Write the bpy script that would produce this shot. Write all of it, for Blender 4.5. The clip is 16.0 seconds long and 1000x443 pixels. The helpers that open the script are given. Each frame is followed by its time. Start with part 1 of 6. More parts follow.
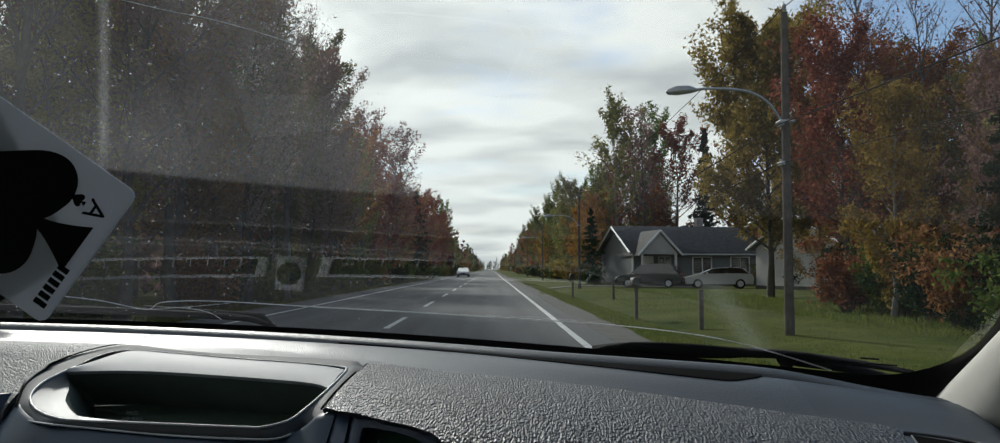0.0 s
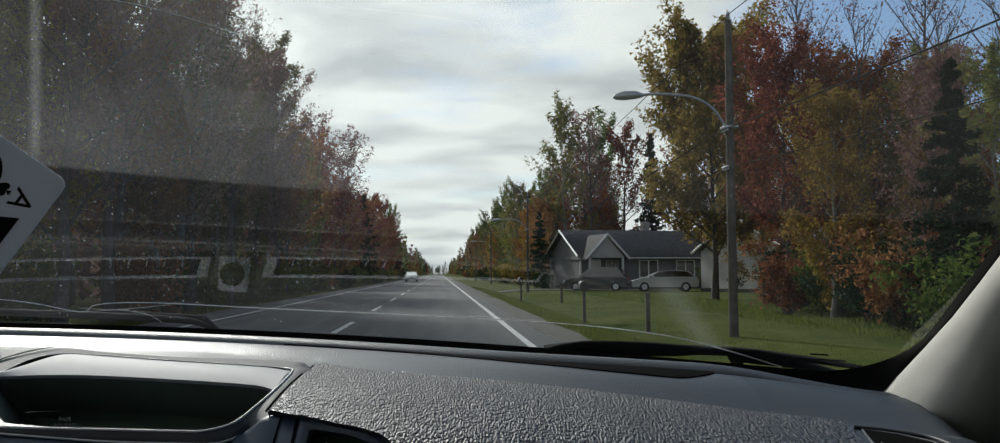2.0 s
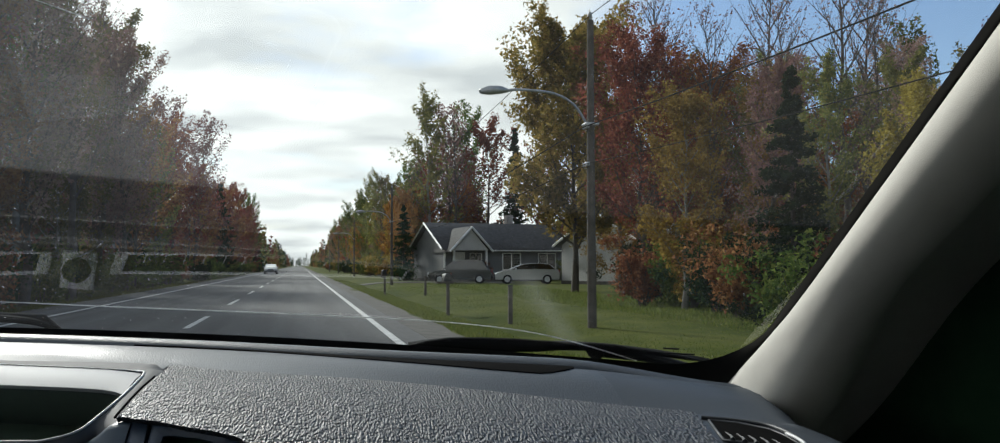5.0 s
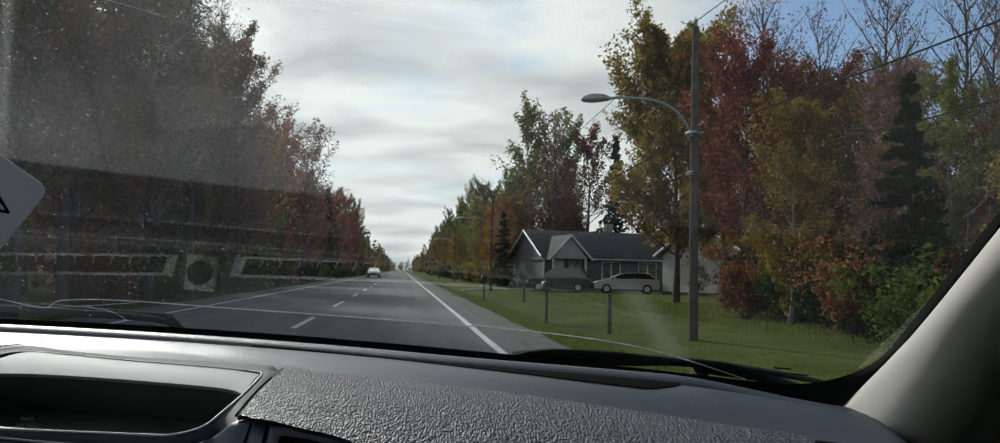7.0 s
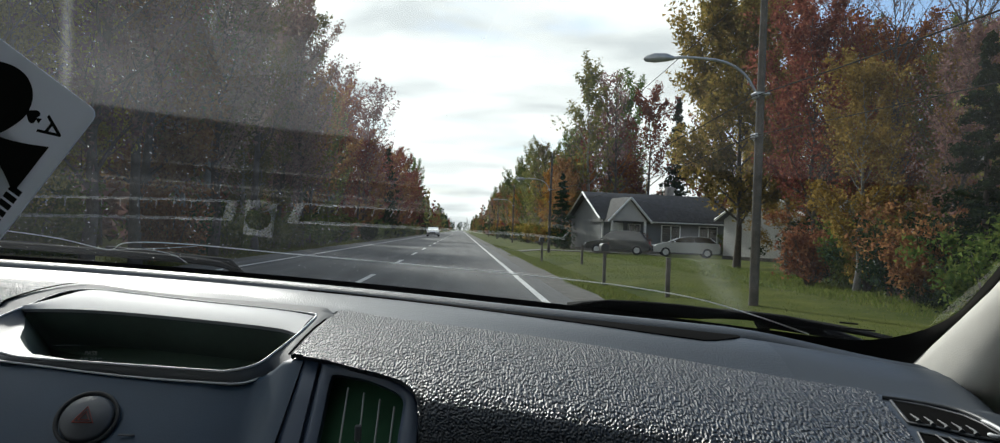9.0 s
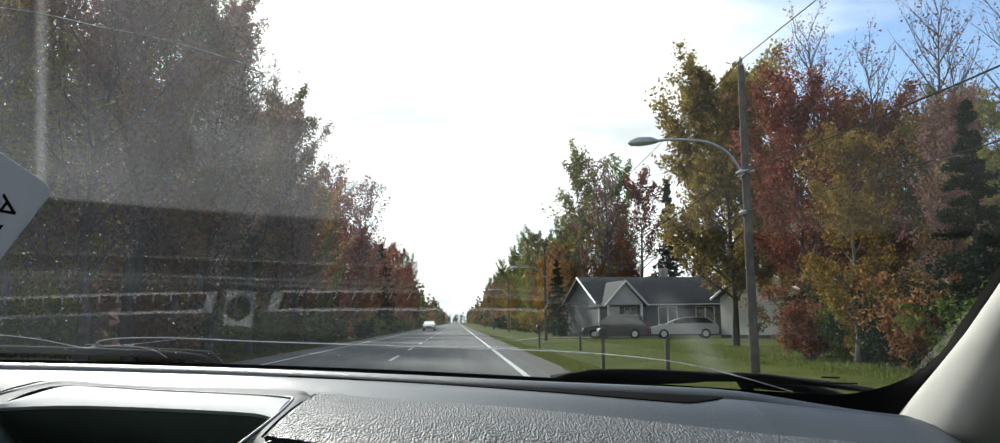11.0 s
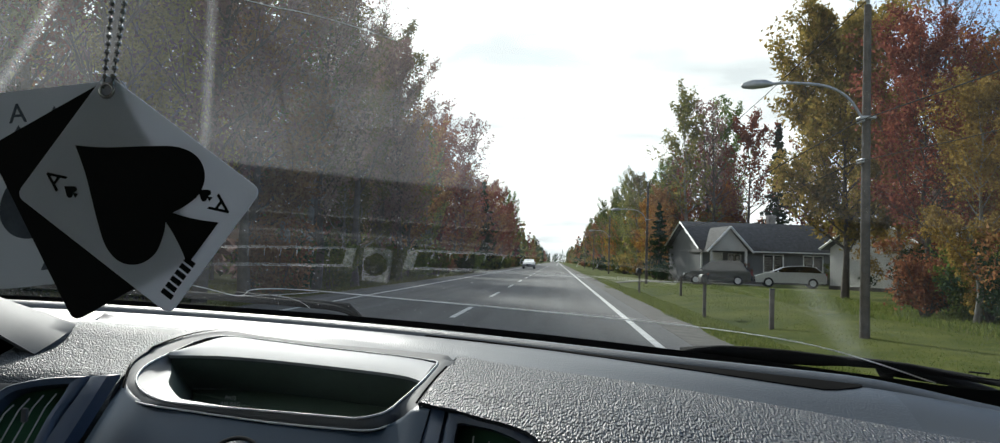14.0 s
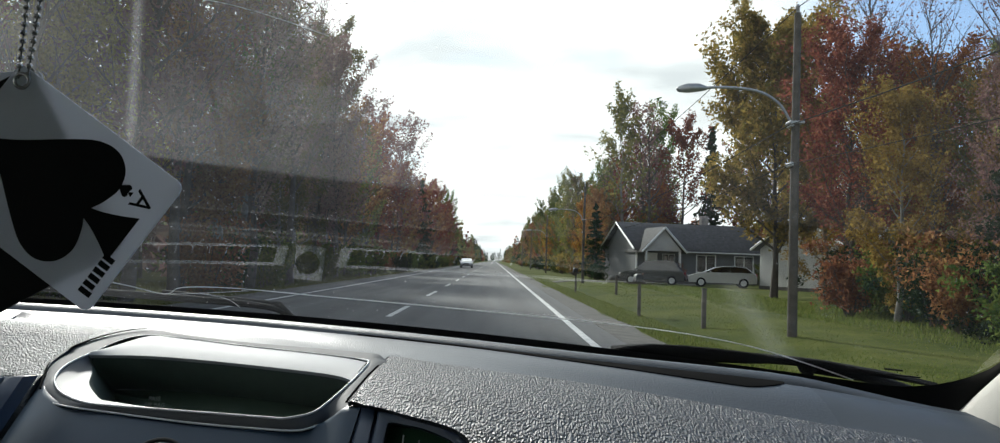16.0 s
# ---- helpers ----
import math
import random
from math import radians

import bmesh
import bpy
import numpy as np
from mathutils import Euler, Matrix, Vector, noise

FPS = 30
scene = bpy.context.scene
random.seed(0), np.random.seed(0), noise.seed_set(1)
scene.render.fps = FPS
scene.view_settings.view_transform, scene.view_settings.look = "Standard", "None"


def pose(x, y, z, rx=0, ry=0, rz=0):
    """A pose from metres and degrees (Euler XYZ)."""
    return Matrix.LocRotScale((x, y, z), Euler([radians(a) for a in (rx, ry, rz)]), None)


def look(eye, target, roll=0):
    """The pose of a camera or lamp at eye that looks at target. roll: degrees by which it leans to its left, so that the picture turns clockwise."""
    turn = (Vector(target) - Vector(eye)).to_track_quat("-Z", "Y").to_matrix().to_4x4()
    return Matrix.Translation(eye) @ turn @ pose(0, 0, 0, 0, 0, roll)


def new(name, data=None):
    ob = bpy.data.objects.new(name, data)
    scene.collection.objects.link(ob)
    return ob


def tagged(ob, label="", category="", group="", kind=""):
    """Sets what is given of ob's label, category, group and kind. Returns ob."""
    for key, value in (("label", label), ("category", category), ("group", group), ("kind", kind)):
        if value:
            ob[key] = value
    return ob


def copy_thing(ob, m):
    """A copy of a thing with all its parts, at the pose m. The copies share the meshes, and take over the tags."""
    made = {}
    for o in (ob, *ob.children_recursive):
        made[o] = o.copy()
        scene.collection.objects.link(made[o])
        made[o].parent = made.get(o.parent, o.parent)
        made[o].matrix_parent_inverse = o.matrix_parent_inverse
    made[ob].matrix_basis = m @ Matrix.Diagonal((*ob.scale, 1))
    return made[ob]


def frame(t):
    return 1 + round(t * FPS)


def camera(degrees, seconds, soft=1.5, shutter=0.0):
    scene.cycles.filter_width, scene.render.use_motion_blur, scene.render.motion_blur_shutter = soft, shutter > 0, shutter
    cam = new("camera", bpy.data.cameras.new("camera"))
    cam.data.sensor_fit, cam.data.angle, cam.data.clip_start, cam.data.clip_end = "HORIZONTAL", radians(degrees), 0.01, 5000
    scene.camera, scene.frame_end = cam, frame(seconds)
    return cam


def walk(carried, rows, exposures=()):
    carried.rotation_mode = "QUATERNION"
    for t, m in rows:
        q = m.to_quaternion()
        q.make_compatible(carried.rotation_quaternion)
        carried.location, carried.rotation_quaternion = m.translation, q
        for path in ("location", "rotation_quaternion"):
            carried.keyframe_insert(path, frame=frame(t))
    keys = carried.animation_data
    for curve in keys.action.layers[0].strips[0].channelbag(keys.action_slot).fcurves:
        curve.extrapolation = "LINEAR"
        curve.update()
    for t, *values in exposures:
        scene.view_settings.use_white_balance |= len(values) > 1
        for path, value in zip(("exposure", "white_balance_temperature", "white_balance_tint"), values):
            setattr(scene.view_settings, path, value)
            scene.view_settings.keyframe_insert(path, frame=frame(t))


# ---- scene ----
cam = camera(61.4, 16.0, soft=1.2)
PATH = [
    (0, (0.031, -0.073, 1.222), (0.052, 1.924, 1.335), -0.1),
    (0.5, (0.035, -0.069, 1.22), (0.059, 1.928, 1.322), 0.2),
    (1, (0.035, -0.068, 1.219), (0.08, 1.928, 1.328), -0.2),
    (1.5, (0.03, -0.068, 1.223), (0.089, 1.928, 1.339), -0.4),
    (2, (0.029, -0.061, 1.217), (0.172, 1.93, 1.339), -0.3),
    (2.5, (0.03, -0.061, 1.216), (0.414, 1.898, 1.341), -0.1),
    (3, (0.036, -0.048, 1.208), (0.528, 1.89, 1.26), 0.6),
    (3.5, (0.031, -0.056, 1.216), (0.521, 1.883, 1.273), 0.5),
    (6, (0.027, -0.065, 1.222), (0.455, 1.884, 1.347), 0.0),
    (6.5, (0.026, -0.063, 1.221), (0.408, 1.896, 1.346), 0.6),
    (7, (0.021, -0.066, 1.225), (0.248, 1.917, 1.344), 1.1),
    (7.5, (0.025, -0.07, 1.222), (0.112, 1.925, 1.336), 1.6),
    (8, (0.026, -0.06, 1.218), (0.104, 1.936, 1.311), 2.0),
    (8.5, (0.025, -0.058, 1.219), (0.099, 1.94, 1.283), 1.8),
    (9, (0.025, -0.052, 1.213), (0.116, 1.945, 1.236), 2.1),
    (9.2, (0.027, -0.044, 1.209), (0.119, 1.953, 1.251), 2.1),
    (11.3, (0.042, -0.056, 1.198), (0.134, 1.927, 1.44), -1.5),
    (11.5, (0.041, -0.058, 1.21), (0.123, 1.929, 1.423), -1.8),
    (12, (0.017, -0.079, 1.226), (0.015, 1.913, 1.406), -0.5),
    (12.5, (0.004, -0.088, 1.238), (-0.202, 1.896, 1.38), 0.4),
    (13, (0.006, -0.085, 1.235), (-0.197, 1.901, 1.358), 1.1),
    (13.5, (0.009, -0.078, 1.23), (-0.191, 1.909, 1.339), 1.1),
    (14, (0.009, -0.072, 1.227), (-0.128, 1.921, 1.318), 1.5),
    (14.5, (0.01, -0.067, 1.225), (-0.059, 1.93, 1.31), 1.3),
    (15, (0.009, -0.067, 1.227), (-0.025, 1.931, 1.308), 1.2),
    (15.5, (0.012, -0.067, 1.224), (0.008, 1.931, 1.311), 1.2),
    (16, (0.013, -0.073, 1.227), (0.023, 1.924, 1.32), 1.8),
]
EXPOSURES = [(0, -0.15), (2.0, -0.18), (2.6, -0.08), (3.0, 0.66), (3.7, 0.78), (5.8, -0.15), (7.2, -0.20), (7.7, 0.93), (8.3, 0.93), (9.2, 0.22),
             (11.3, 0.68), (13.2, 0.60), (16.0, 0.50)]
EXPOSURES = [(t, e, 6450, 5) for t, e in EXPOSURES]
walk(cam, [(t, look(eye, target, roll)) for t, eye, target, roll in PATH], EXPOSURES)

# ---------------------------------------------------------------- light
SUN_AZ, SUN_EL = radians(-25), radians(31)          # left of the road ahead, above the horizon
sun_way = Vector((math.sin(SUN_AZ) * math.cos(SUN_EL), math.cos(SUN_AZ) * math.cos(SUN_EL), math.sin(SUN_EL)))
sun = new("sun", bpy.data.lights.new("sun", "SUN"))
sun.data.energy, sun.data.angle, sun.data.color = 3.5, radians(5.0), (1.0, 0.97, 0.93)
sun.matrix_world = look(sun_way * 50, (0, 0, 0))

world = bpy.data.worlds.new("world")
scene.world = world
world.use_nodes = True


def sky_nodes():
    """A blue sky with broken, streaky cloud that is brightest round the sun."""
    tree = world.node_tree
    n, l = tree.nodes, tree.links
    n.clear()
    out, bg = n.new("ShaderNodeOutputWorld"), n.new("ShaderNodeBackground")
    sky = n.new("ShaderNodeTexSky")
    sky.sky_type, sky.sun_disc = "NISHITA", False
    sky.sun_elevation, sky.sun_rotation = SUN_EL, SUN_AZ
    gain = n.new("ShaderNodeMixRGB")
    gain.blend_type = "MULTIPLY"
    gain.inputs[0].default_value, gain.inputs[2].default_value = 1.0, (0.112, 0.122, 0.142, 1)
    l.new(sky.outputs[0], gain.inputs[1])
    co, sep = n.new("ShaderNodeTexCoord"), n.new("ShaderNodeSeparateXYZ")
    l.new(co.outputs["Generated"], sep.inputs[0])
    # the cloud sheet lies flat overhead: direction divided by its height
    hz = n.new("ShaderNodeMath"); hz.operation = "ADD"; hz.inputs[1].default_value = 0.16
    l.new(sep.outputs[2], hz.inputs[0])
    up = n.new("ShaderNodeMath"); up.operation = "MAXIMUM"; up.inputs[1].default_value = 0.05
    l.new(hz.outputs[0], up.inputs[0])
    div = n.new("ShaderNodeVectorMath"); div.operation = "DIVIDE"
    comb = n.new("ShaderNodeCombineXYZ")
    for k in range(3):
        l.new(up.outputs[0], comb.inputs[k])
    l.new(co.outputs["Generated"], div.inputs[0]); l.new(comb.outputs[0], div.inputs[1])
    mp = n.new("ShaderNodeMapping")
    mp.inputs["Scale"].default_value = (0.62, 0.85, 0.0)
    mp.inputs["Rotation"].default_value = (0, 0, radians(24))
    mp.inputs["Location"].default_value = (0.35, 0.9, 0)
    l.new(div.outputs[0], mp.inputs[0])
    big, fine = n.new("ShaderNodeTexNoise"), n.new("ShaderNodeTexNoise")
    big.inputs["Scale"].default_value, big.inputs["Detail"].default_value = 1.15, 7
    big.inputs["Roughness"].default_value, big.inputs["Distortion"].default_value = 0.56, 0.15
    fine.inputs["Scale"].default_value, fine.inputs["Detail"].default_value = 2.6, 6
    fine.inputs["Distortion"].default_value = 0.25
    for tex in (big, fine):
        l.new(mp.outputs[0], tex.inputs["Vector"])
    # less cloud far to the right of the road, where the blue shows
    side = n.new("ShaderNodeMapRange"); side.interpolation_type = "SMOOTHSTEP"
    side.inputs["From Min"].default_value, side.inputs["From Max"].default_value = 0.20, 0.5
    side.inputs["To Min"].default_value, side.inputs["To Max"].default_value = 0.17, -0.12
    l.new(sep.outputs[0], side.inputs["Value"])
    low = n.new("ShaderNodeMath"); low.operation = "MULTIPLY_ADD"
    low.inputs[1].default_value, low.inputs[2].default_value = -0.16, 0.0
    l.new(sep.outputs[2], low.inputs[0])
    s1, s2 = n.new("ShaderNodeMath"), n.new("ShaderNodeMath")
    l.new(big.outputs["Fac"], s1.inputs[0]); l.new(side.outputs[0], s1.inputs[1])
    l.new(s1.outputs[0], s2.inputs[0]); l.new(low.outputs[0], s2.inputs[1])
    cover = n.new("ShaderNodeValToRGB")
    cover.color_ramp.elements[0].position, cover.color_ramp.elements[1].position = 0.43, 0.60
    l.new(s2.outputs[0], cover.inputs[0])
    shade = n.new("ShaderNodeValToRGB")
    e = shade.color_ramp.elements
    e[0].position, e[0].color = 0.34, (0.58, 0.60, 0.63, 1)
    e[1].position, e[1].color = 0.58, (0.95, 0.955, 0.96, 1)
    l.new(fine.outputs["Fac"], shade.inputs[0])
    # clouds glow towards the sun
    dot = n.new("ShaderNodeVectorMath"); dot.operation = "DOT_PRODUCT"
    dot.inputs[1].default_value = sun_way
    l.new(co.outputs["Generated"], dot.inputs[0])
    glow = n.new("ShaderNodeMapRange")
    glow.inputs["From Min"].default_value, glow.inputs["From Max"].default_value = 0.55, 1.0
    glow.inputs["To Min"].default_value, glow.inputs["To Max"].default_value = 0.93, 1.5
    l.new(dot.outputs["Value"], glow.inputs["Value"])
    lit = n.new("ShaderNodeVectorMath"); lit.operation = "SCALE"
    l.new(shade.outputs[0], lit.inputs[0]); l.new(glow.outputs[0], lit.inputs["Scale"])
    mix = n.new("ShaderNodeMixRGB")
    l.new(cover.outputs[0], mix.inputs[0]); l.new(gain.outputs[0], mix.inputs[1]); l.new(lit.outputs[0], mix.inputs[2])
    l.new(mix.outputs[0], bg.inputs[0])
    bg.inputs[1].default_value = 1.0
    l.new(bg.outputs[0], out.inputs[0])


sky_nodes()


# ---------------------------------------------------------------- materials
def material(name, colour, rough=0.6, metal=0.0, vary=0.25, scale=8.0, bump=0.0, bump_scale=None, second=None, spec=0.5, voronoi=False, coat=0.0, space="Object", stretch=None):
    """A surface whose colour varies at two scales, with fine relief."""
    m = bpy.data.materials.new(name)
    m.use_nodes = True
    n, l = m.node_tree.nodes, m.node_tree.links
    p = n["Principled BSDF"]
    p.inputs["Roughness"].default_value, p.inputs["Metallic"].default_value = rough, metal
    p.inputs["Specular IOR Level"].default_value, p.inputs["Coat Weight"].default_value = spec, coat
    co = n.new("ShaderNodeTexCoord")
    a, b = n.new("ShaderNodeTexNoise"), n.new("ShaderNodeTexNoise")
    a.inputs["Scale"].default_value, a.inputs["Detail"].default_value = scale, 4
    b.inputs["Scale"].default_value, b.inputs["Detail"].default_value = scale * 9, 3
    for tex in (a, b):
        l.new(co.outputs[space], tex.inputs["Vector"])
    if stretch:                                   # long stains that run one way
        mp = n.new("ShaderNodeMapping"); mp.inputs["Scale"].default_value = stretch
        l.new(co.outputs[space], mp.inputs[0]); l.new(mp.outputs[0], a.inputs["Vector"])
    add = n.new("ShaderNodeMath"); add.operation = "MULTIPLY_ADD"; add.inputs[1].default_value = 0.45
    l.new(b.outputs["Fac"], add.inputs[0]); l.new(a.outputs["Fac"], add.inputs[2])
    ramp = n.new("ShaderNodeValToRGB")
    e = ramp.color_ramp.elements
    dark = tuple(c * (1 - vary) for c in colour[:3])
    e[0].position, e[0].color = 0.5, (*dark, 1)
    e[1].position, e[1].color = 0.95, (*(second or tuple(min(1, c * (1 + vary)) for c in colour[:3])), 1)
    l.new(add.outputs[0], ramp.inputs[0]); l.new(ramp.outputs[0], p.inputs["Base Color"])
    if bump:
        if voronoi:
            t = n.new("ShaderNodeTexVoronoi"); t.inputs["Scale"].default_value = bump_scale
            l.new(co.outputs[space], t.inputs["Vector"]); height = t.outputs["Distance"]
        else:
            t = n.new("ShaderNodeTexNoise"); t.inputs["Scale"].default_value = bump_scale or scale * 20
            l.new(co.outputs[space], t.inputs["Vector"]); height = t.outputs["Fac"]
        bp = n.new("ShaderNodeBump"); bp.inputs["Strength"].default_value, bp.inputs["Distance"].default_value = bump, 0.01
        l.new(height, bp.inputs["Height"]); l.new(bp.outputs[0], p.inputs["Normal"])
    return m


def leather(name, colour, grain, depth, rough, spec=0.5, long=1.0):
    """Moulded vinyl with a wrinkled, leather-like grain."""
    m = material(name, colour, rough, vary=0.12, scale=6, spec=spec)
    n, l = m.node_tree.nodes, m.node_tree.links
    co = n.new("ShaderNodeTexCoord")
    warp = n.new("ShaderNodeTexNoise"); warp.inputs["Scale"].default_value, warp.inputs["Detail"].default_value = grain * 0.6, 2
    l.new(co.outputs["Object"], warp.inputs["Vector"])
    mixv = n.new("ShaderNodeVectorMath"); mixv.operation = "MULTIPLY_ADD"
    mixv.inputs[1].default_value = (0.35 / grain,) * 3
    run = n.new("ShaderNodeMapping"); run.inputs["Scale"].default_value = (1.0, 1.0 / long, 1.0)
    l.new(co.outputs["Object"], run.inputs[0])
    l.new(warp.outputs["Color"], mixv.inputs[0]); l.new(run.outputs[0], mixv.inputs[2])
    v = n.new("ShaderNodeTexNoise"); v.inputs["Scale"].default_value, v.inputs["Detail"].default_value = grain, 0.0
    l.new(mixv.outputs[0], v.inputs["Vector"])
    # meandering rounded ridges with grooves between them
    inv = n.new("ShaderNodeMapRange"); inv.interpolation_type = "SMOOTHSTEP"
    inv.inputs["From Min"].default_value, inv.inputs["From Max"].default_value = 0.28, 0.70
    l.new(v.outputs["Fac"], inv.inputs["Value"])
    bp = n.new("ShaderNodeBump"); bp.inputs["Strength"].default_value, bp.inputs["Distance"].default_value = 1.0, depth
    l.new(inv.outputs[0], bp.inputs["Height"])
    l.new(bp.outputs[0], n["Principled BSDF"].inputs["Normal"])
    return m


def leaf_material(name, colours, through_leaf=0.55):
    """Leaves that let light through; hue and shade differ from leaf to leaf and from tree to tree."""
    m = bpy.data.materials.new(name)
    m.use_nodes = True
    n, l = m.node_tree.nodes, m.node_tree.links
    n.remove(n["Principled BSDF"])
    geo, info = n.new("ShaderNodeNewGeometry"), n.new("ShaderNodeObjectInfo")
    ramp = n.new("ShaderNodeValToRGB")
    e = ramp.color_ramp.elements
    e[0].color, e[1].color = (*colours[0], 1), (*colours[-1], 1)
    for k, c in enumerate(colours[1:-1]):
        e.new((k + 1) / (len(colours) - 1)).color = (*c, 1)
    l.new(geo.outputs["Random Per Island"], ramp.inputs[0])
    hsv = n.new("ShaderNodeHueSaturation")
    hue = n.new("ShaderNodeMapRange"); hue.inputs["To Min"].default_value, hue.inputs["To Max"].default_value = 0.475, 0.525
    val = n.new("ShaderNodeMapRange"); val.inputs["To Min"].default_value, val.inputs["To Max"].default_value = 0.88, 1.55
    l.new(info.outputs["Random"], hue.inputs["Value"]); l.new(info.outputs["Random"], val.inputs["Value"])
    l.new(hue.outputs[0], hsv.inputs["Hue"]); l.new(val.outputs[0], hsv.inputs["Value"])
    l.new(ramp.outputs[0], hsv.inputs["Color"])
    d, t, mx = n.new("ShaderNodeBsdfDiffuse"), n.new("ShaderNodeBsdfTranslucent"), n.new("ShaderNodeMixShader")
    l.new(hsv.outputs[0], d.inputs[0]); l.new(hsv.outputs[0], t.inputs[0])
    mx.inputs[0].default_value = through_leaf
    l.new(d.outputs[0], mx.inputs[1]); l.new(t.outputs[0], mx.inputs[2])
    l.new(mx.outputs[0], n["Material Output"].inputs[0])
    return m


def glass_material(name, tint, dust_haze):
    """Thin glass: clear with Fresnel gloss, dirt specks, and a veil of dirt and painted sun haze."""
    m = bpy.data.materials.new(name)
    m.use_nodes = True
    n, l = m.node_tree.nodes, m.node_tree.links
    n.remove(n["Principled BSDF"])
    tr, gl, fr = n.new("ShaderNodeBsdfTransparent"), n.new("ShaderNodeBsdfGlossy"), n.new("ShaderNodeFresnel")
    tr.inputs[0].default_value = (*tint, 1)
    gl.inputs["Roughness"].default_value = 0.012
    fr.inputs["IOR"].default_value = 1.95
    m1 = n.new("ShaderNodeMixShader")
    l.new(fr.outputs[0], m1.inputs[0]); l.new(tr.outputs[0], m1.inputs[1]); l.new(gl.outputs[0], m1.inputs[2])
    if dust_haze:
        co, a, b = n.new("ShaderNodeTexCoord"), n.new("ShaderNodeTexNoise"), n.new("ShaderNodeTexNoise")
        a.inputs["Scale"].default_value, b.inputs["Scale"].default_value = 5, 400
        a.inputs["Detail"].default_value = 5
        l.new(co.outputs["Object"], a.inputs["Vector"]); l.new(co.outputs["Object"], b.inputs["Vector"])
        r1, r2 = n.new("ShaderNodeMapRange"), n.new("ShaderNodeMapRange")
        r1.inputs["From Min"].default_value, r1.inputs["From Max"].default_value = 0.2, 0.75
        r1.inputs["To Max"].default_value = dust_haze
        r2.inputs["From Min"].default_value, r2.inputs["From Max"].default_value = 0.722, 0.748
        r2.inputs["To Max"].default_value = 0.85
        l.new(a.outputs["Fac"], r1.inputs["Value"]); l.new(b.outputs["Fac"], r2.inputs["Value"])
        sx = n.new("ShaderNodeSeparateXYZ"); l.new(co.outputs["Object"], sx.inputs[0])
        side = n.new("ShaderNodeMapRange")        # painted sun haze: the veil thickens towards the sun's side
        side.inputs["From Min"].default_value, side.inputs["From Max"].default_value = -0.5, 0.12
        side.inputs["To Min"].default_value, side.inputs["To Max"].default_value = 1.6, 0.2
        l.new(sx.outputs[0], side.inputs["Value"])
        haze_film = n.new("ShaderNodeMath"); haze_film.operation = "MULTIPLY"
        # the painted haze steps up above a slanting line
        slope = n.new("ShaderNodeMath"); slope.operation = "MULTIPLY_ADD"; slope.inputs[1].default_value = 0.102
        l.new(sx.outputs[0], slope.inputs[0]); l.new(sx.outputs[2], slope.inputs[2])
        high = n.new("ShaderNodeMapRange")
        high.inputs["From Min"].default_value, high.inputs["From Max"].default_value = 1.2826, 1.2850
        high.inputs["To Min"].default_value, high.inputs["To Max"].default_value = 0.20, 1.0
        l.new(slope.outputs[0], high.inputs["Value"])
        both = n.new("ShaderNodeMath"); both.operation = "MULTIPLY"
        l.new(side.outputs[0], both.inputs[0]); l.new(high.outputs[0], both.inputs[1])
        l.new(r1.outputs[0], haze_film.inputs[0]); l.new(both.outputs[0], haze_film.inputs[1])
        total = haze_film.outputs[0]

        def streak(x0, z0, lean, width, low, top, amount):
            """A slanting band that fades at its ends, for wiped smears and for painted sun glare."""
            line = n.new("ShaderNodeMath"); line.operation = "MULTIPLY_ADD"
            line.inputs[1].default_value, line.inputs[2].default_value = -lean, lean * z0 - x0
            l.new(sx.outputs[2], line.inputs[0])
            off = n.new("ShaderNodeMath"); l.new(sx.outputs[0], off.inputs[0]); l.new(line.outputs[0], off.inputs[1])
            far = n.new("ShaderNodeMath"); far.operation = "ABSOLUTE"; l.new(off.outputs[0], far.inputs[0])
            core = n.new("ShaderNodeMapRange"); core.interpolation_type = "SMOOTHSTEP"
            core.inputs["From Min"].default_value, core.inputs["From Max"].default_value = width, 0.0
            core.inputs["To Max"].default_value = amount
            l.new(far.outputs[0], core.inputs["Value"])
            ends = n.new("ShaderNodeMapRange"); ends.interpolation_type = "SMOOTHSTEP"
            ends.inputs["From Min"].default_value, ends.inputs["From Max"].default_value = low, low + 0.03
            l.new(sx.outputs[2], ends.inputs["Value"])
            ends2 = n.new("ShaderNodeMapRange"); ends2.interpolation_type = "SMOOTHSTEP"
            ends2.inputs["From Min"].default_value, ends2.inputs["From Max"].default_value = top, top - 0.02
            l.new(sx.outputs[2], ends2.inputs["Value"])
            p, q, s = (n.new("ShaderNodeMath") for _ in range(3))
            p.operation = q.operation = "MULTIPLY"
            l.new(core.outputs[0], p.inputs[0]); l.new(ends.outputs[0], p.inputs[1])
            l.new(p.outputs[0], q.inputs[0]); l.new(ends2.outputs[0], q.inputs[1])
            grain = n.new("ShaderNodeMath"); grain.operation = "MULTIPLY"
            l.new(q.outputs[0], grain.inputs[0]); l.new(b.outputs["Fac"], grain.inputs[1])
            l.new(total, s.inputs[0]); l.new(grain.outputs[0], s.inputs[1])
            return s.outputs[0]
        total = streak(0.236, 1.18, -0.85, 0.016, 1.135, 1.225, 0.11)
        # two streaks of sun glare, painted into the glass
        total = streak(-0.280, 1.425, 0.56, 0.008, 1.31, 1.60, 0.16)
        total = streak(-0.466, 1.40, 1.45, 0.010, 1.28, 1.60, 0.21)
        total = streak(-0.247, 1.31, 0.14, 0.0028, 1.297, 1.39, -0.05)
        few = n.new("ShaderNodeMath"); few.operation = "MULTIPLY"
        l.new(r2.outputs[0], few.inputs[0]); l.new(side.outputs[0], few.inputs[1])
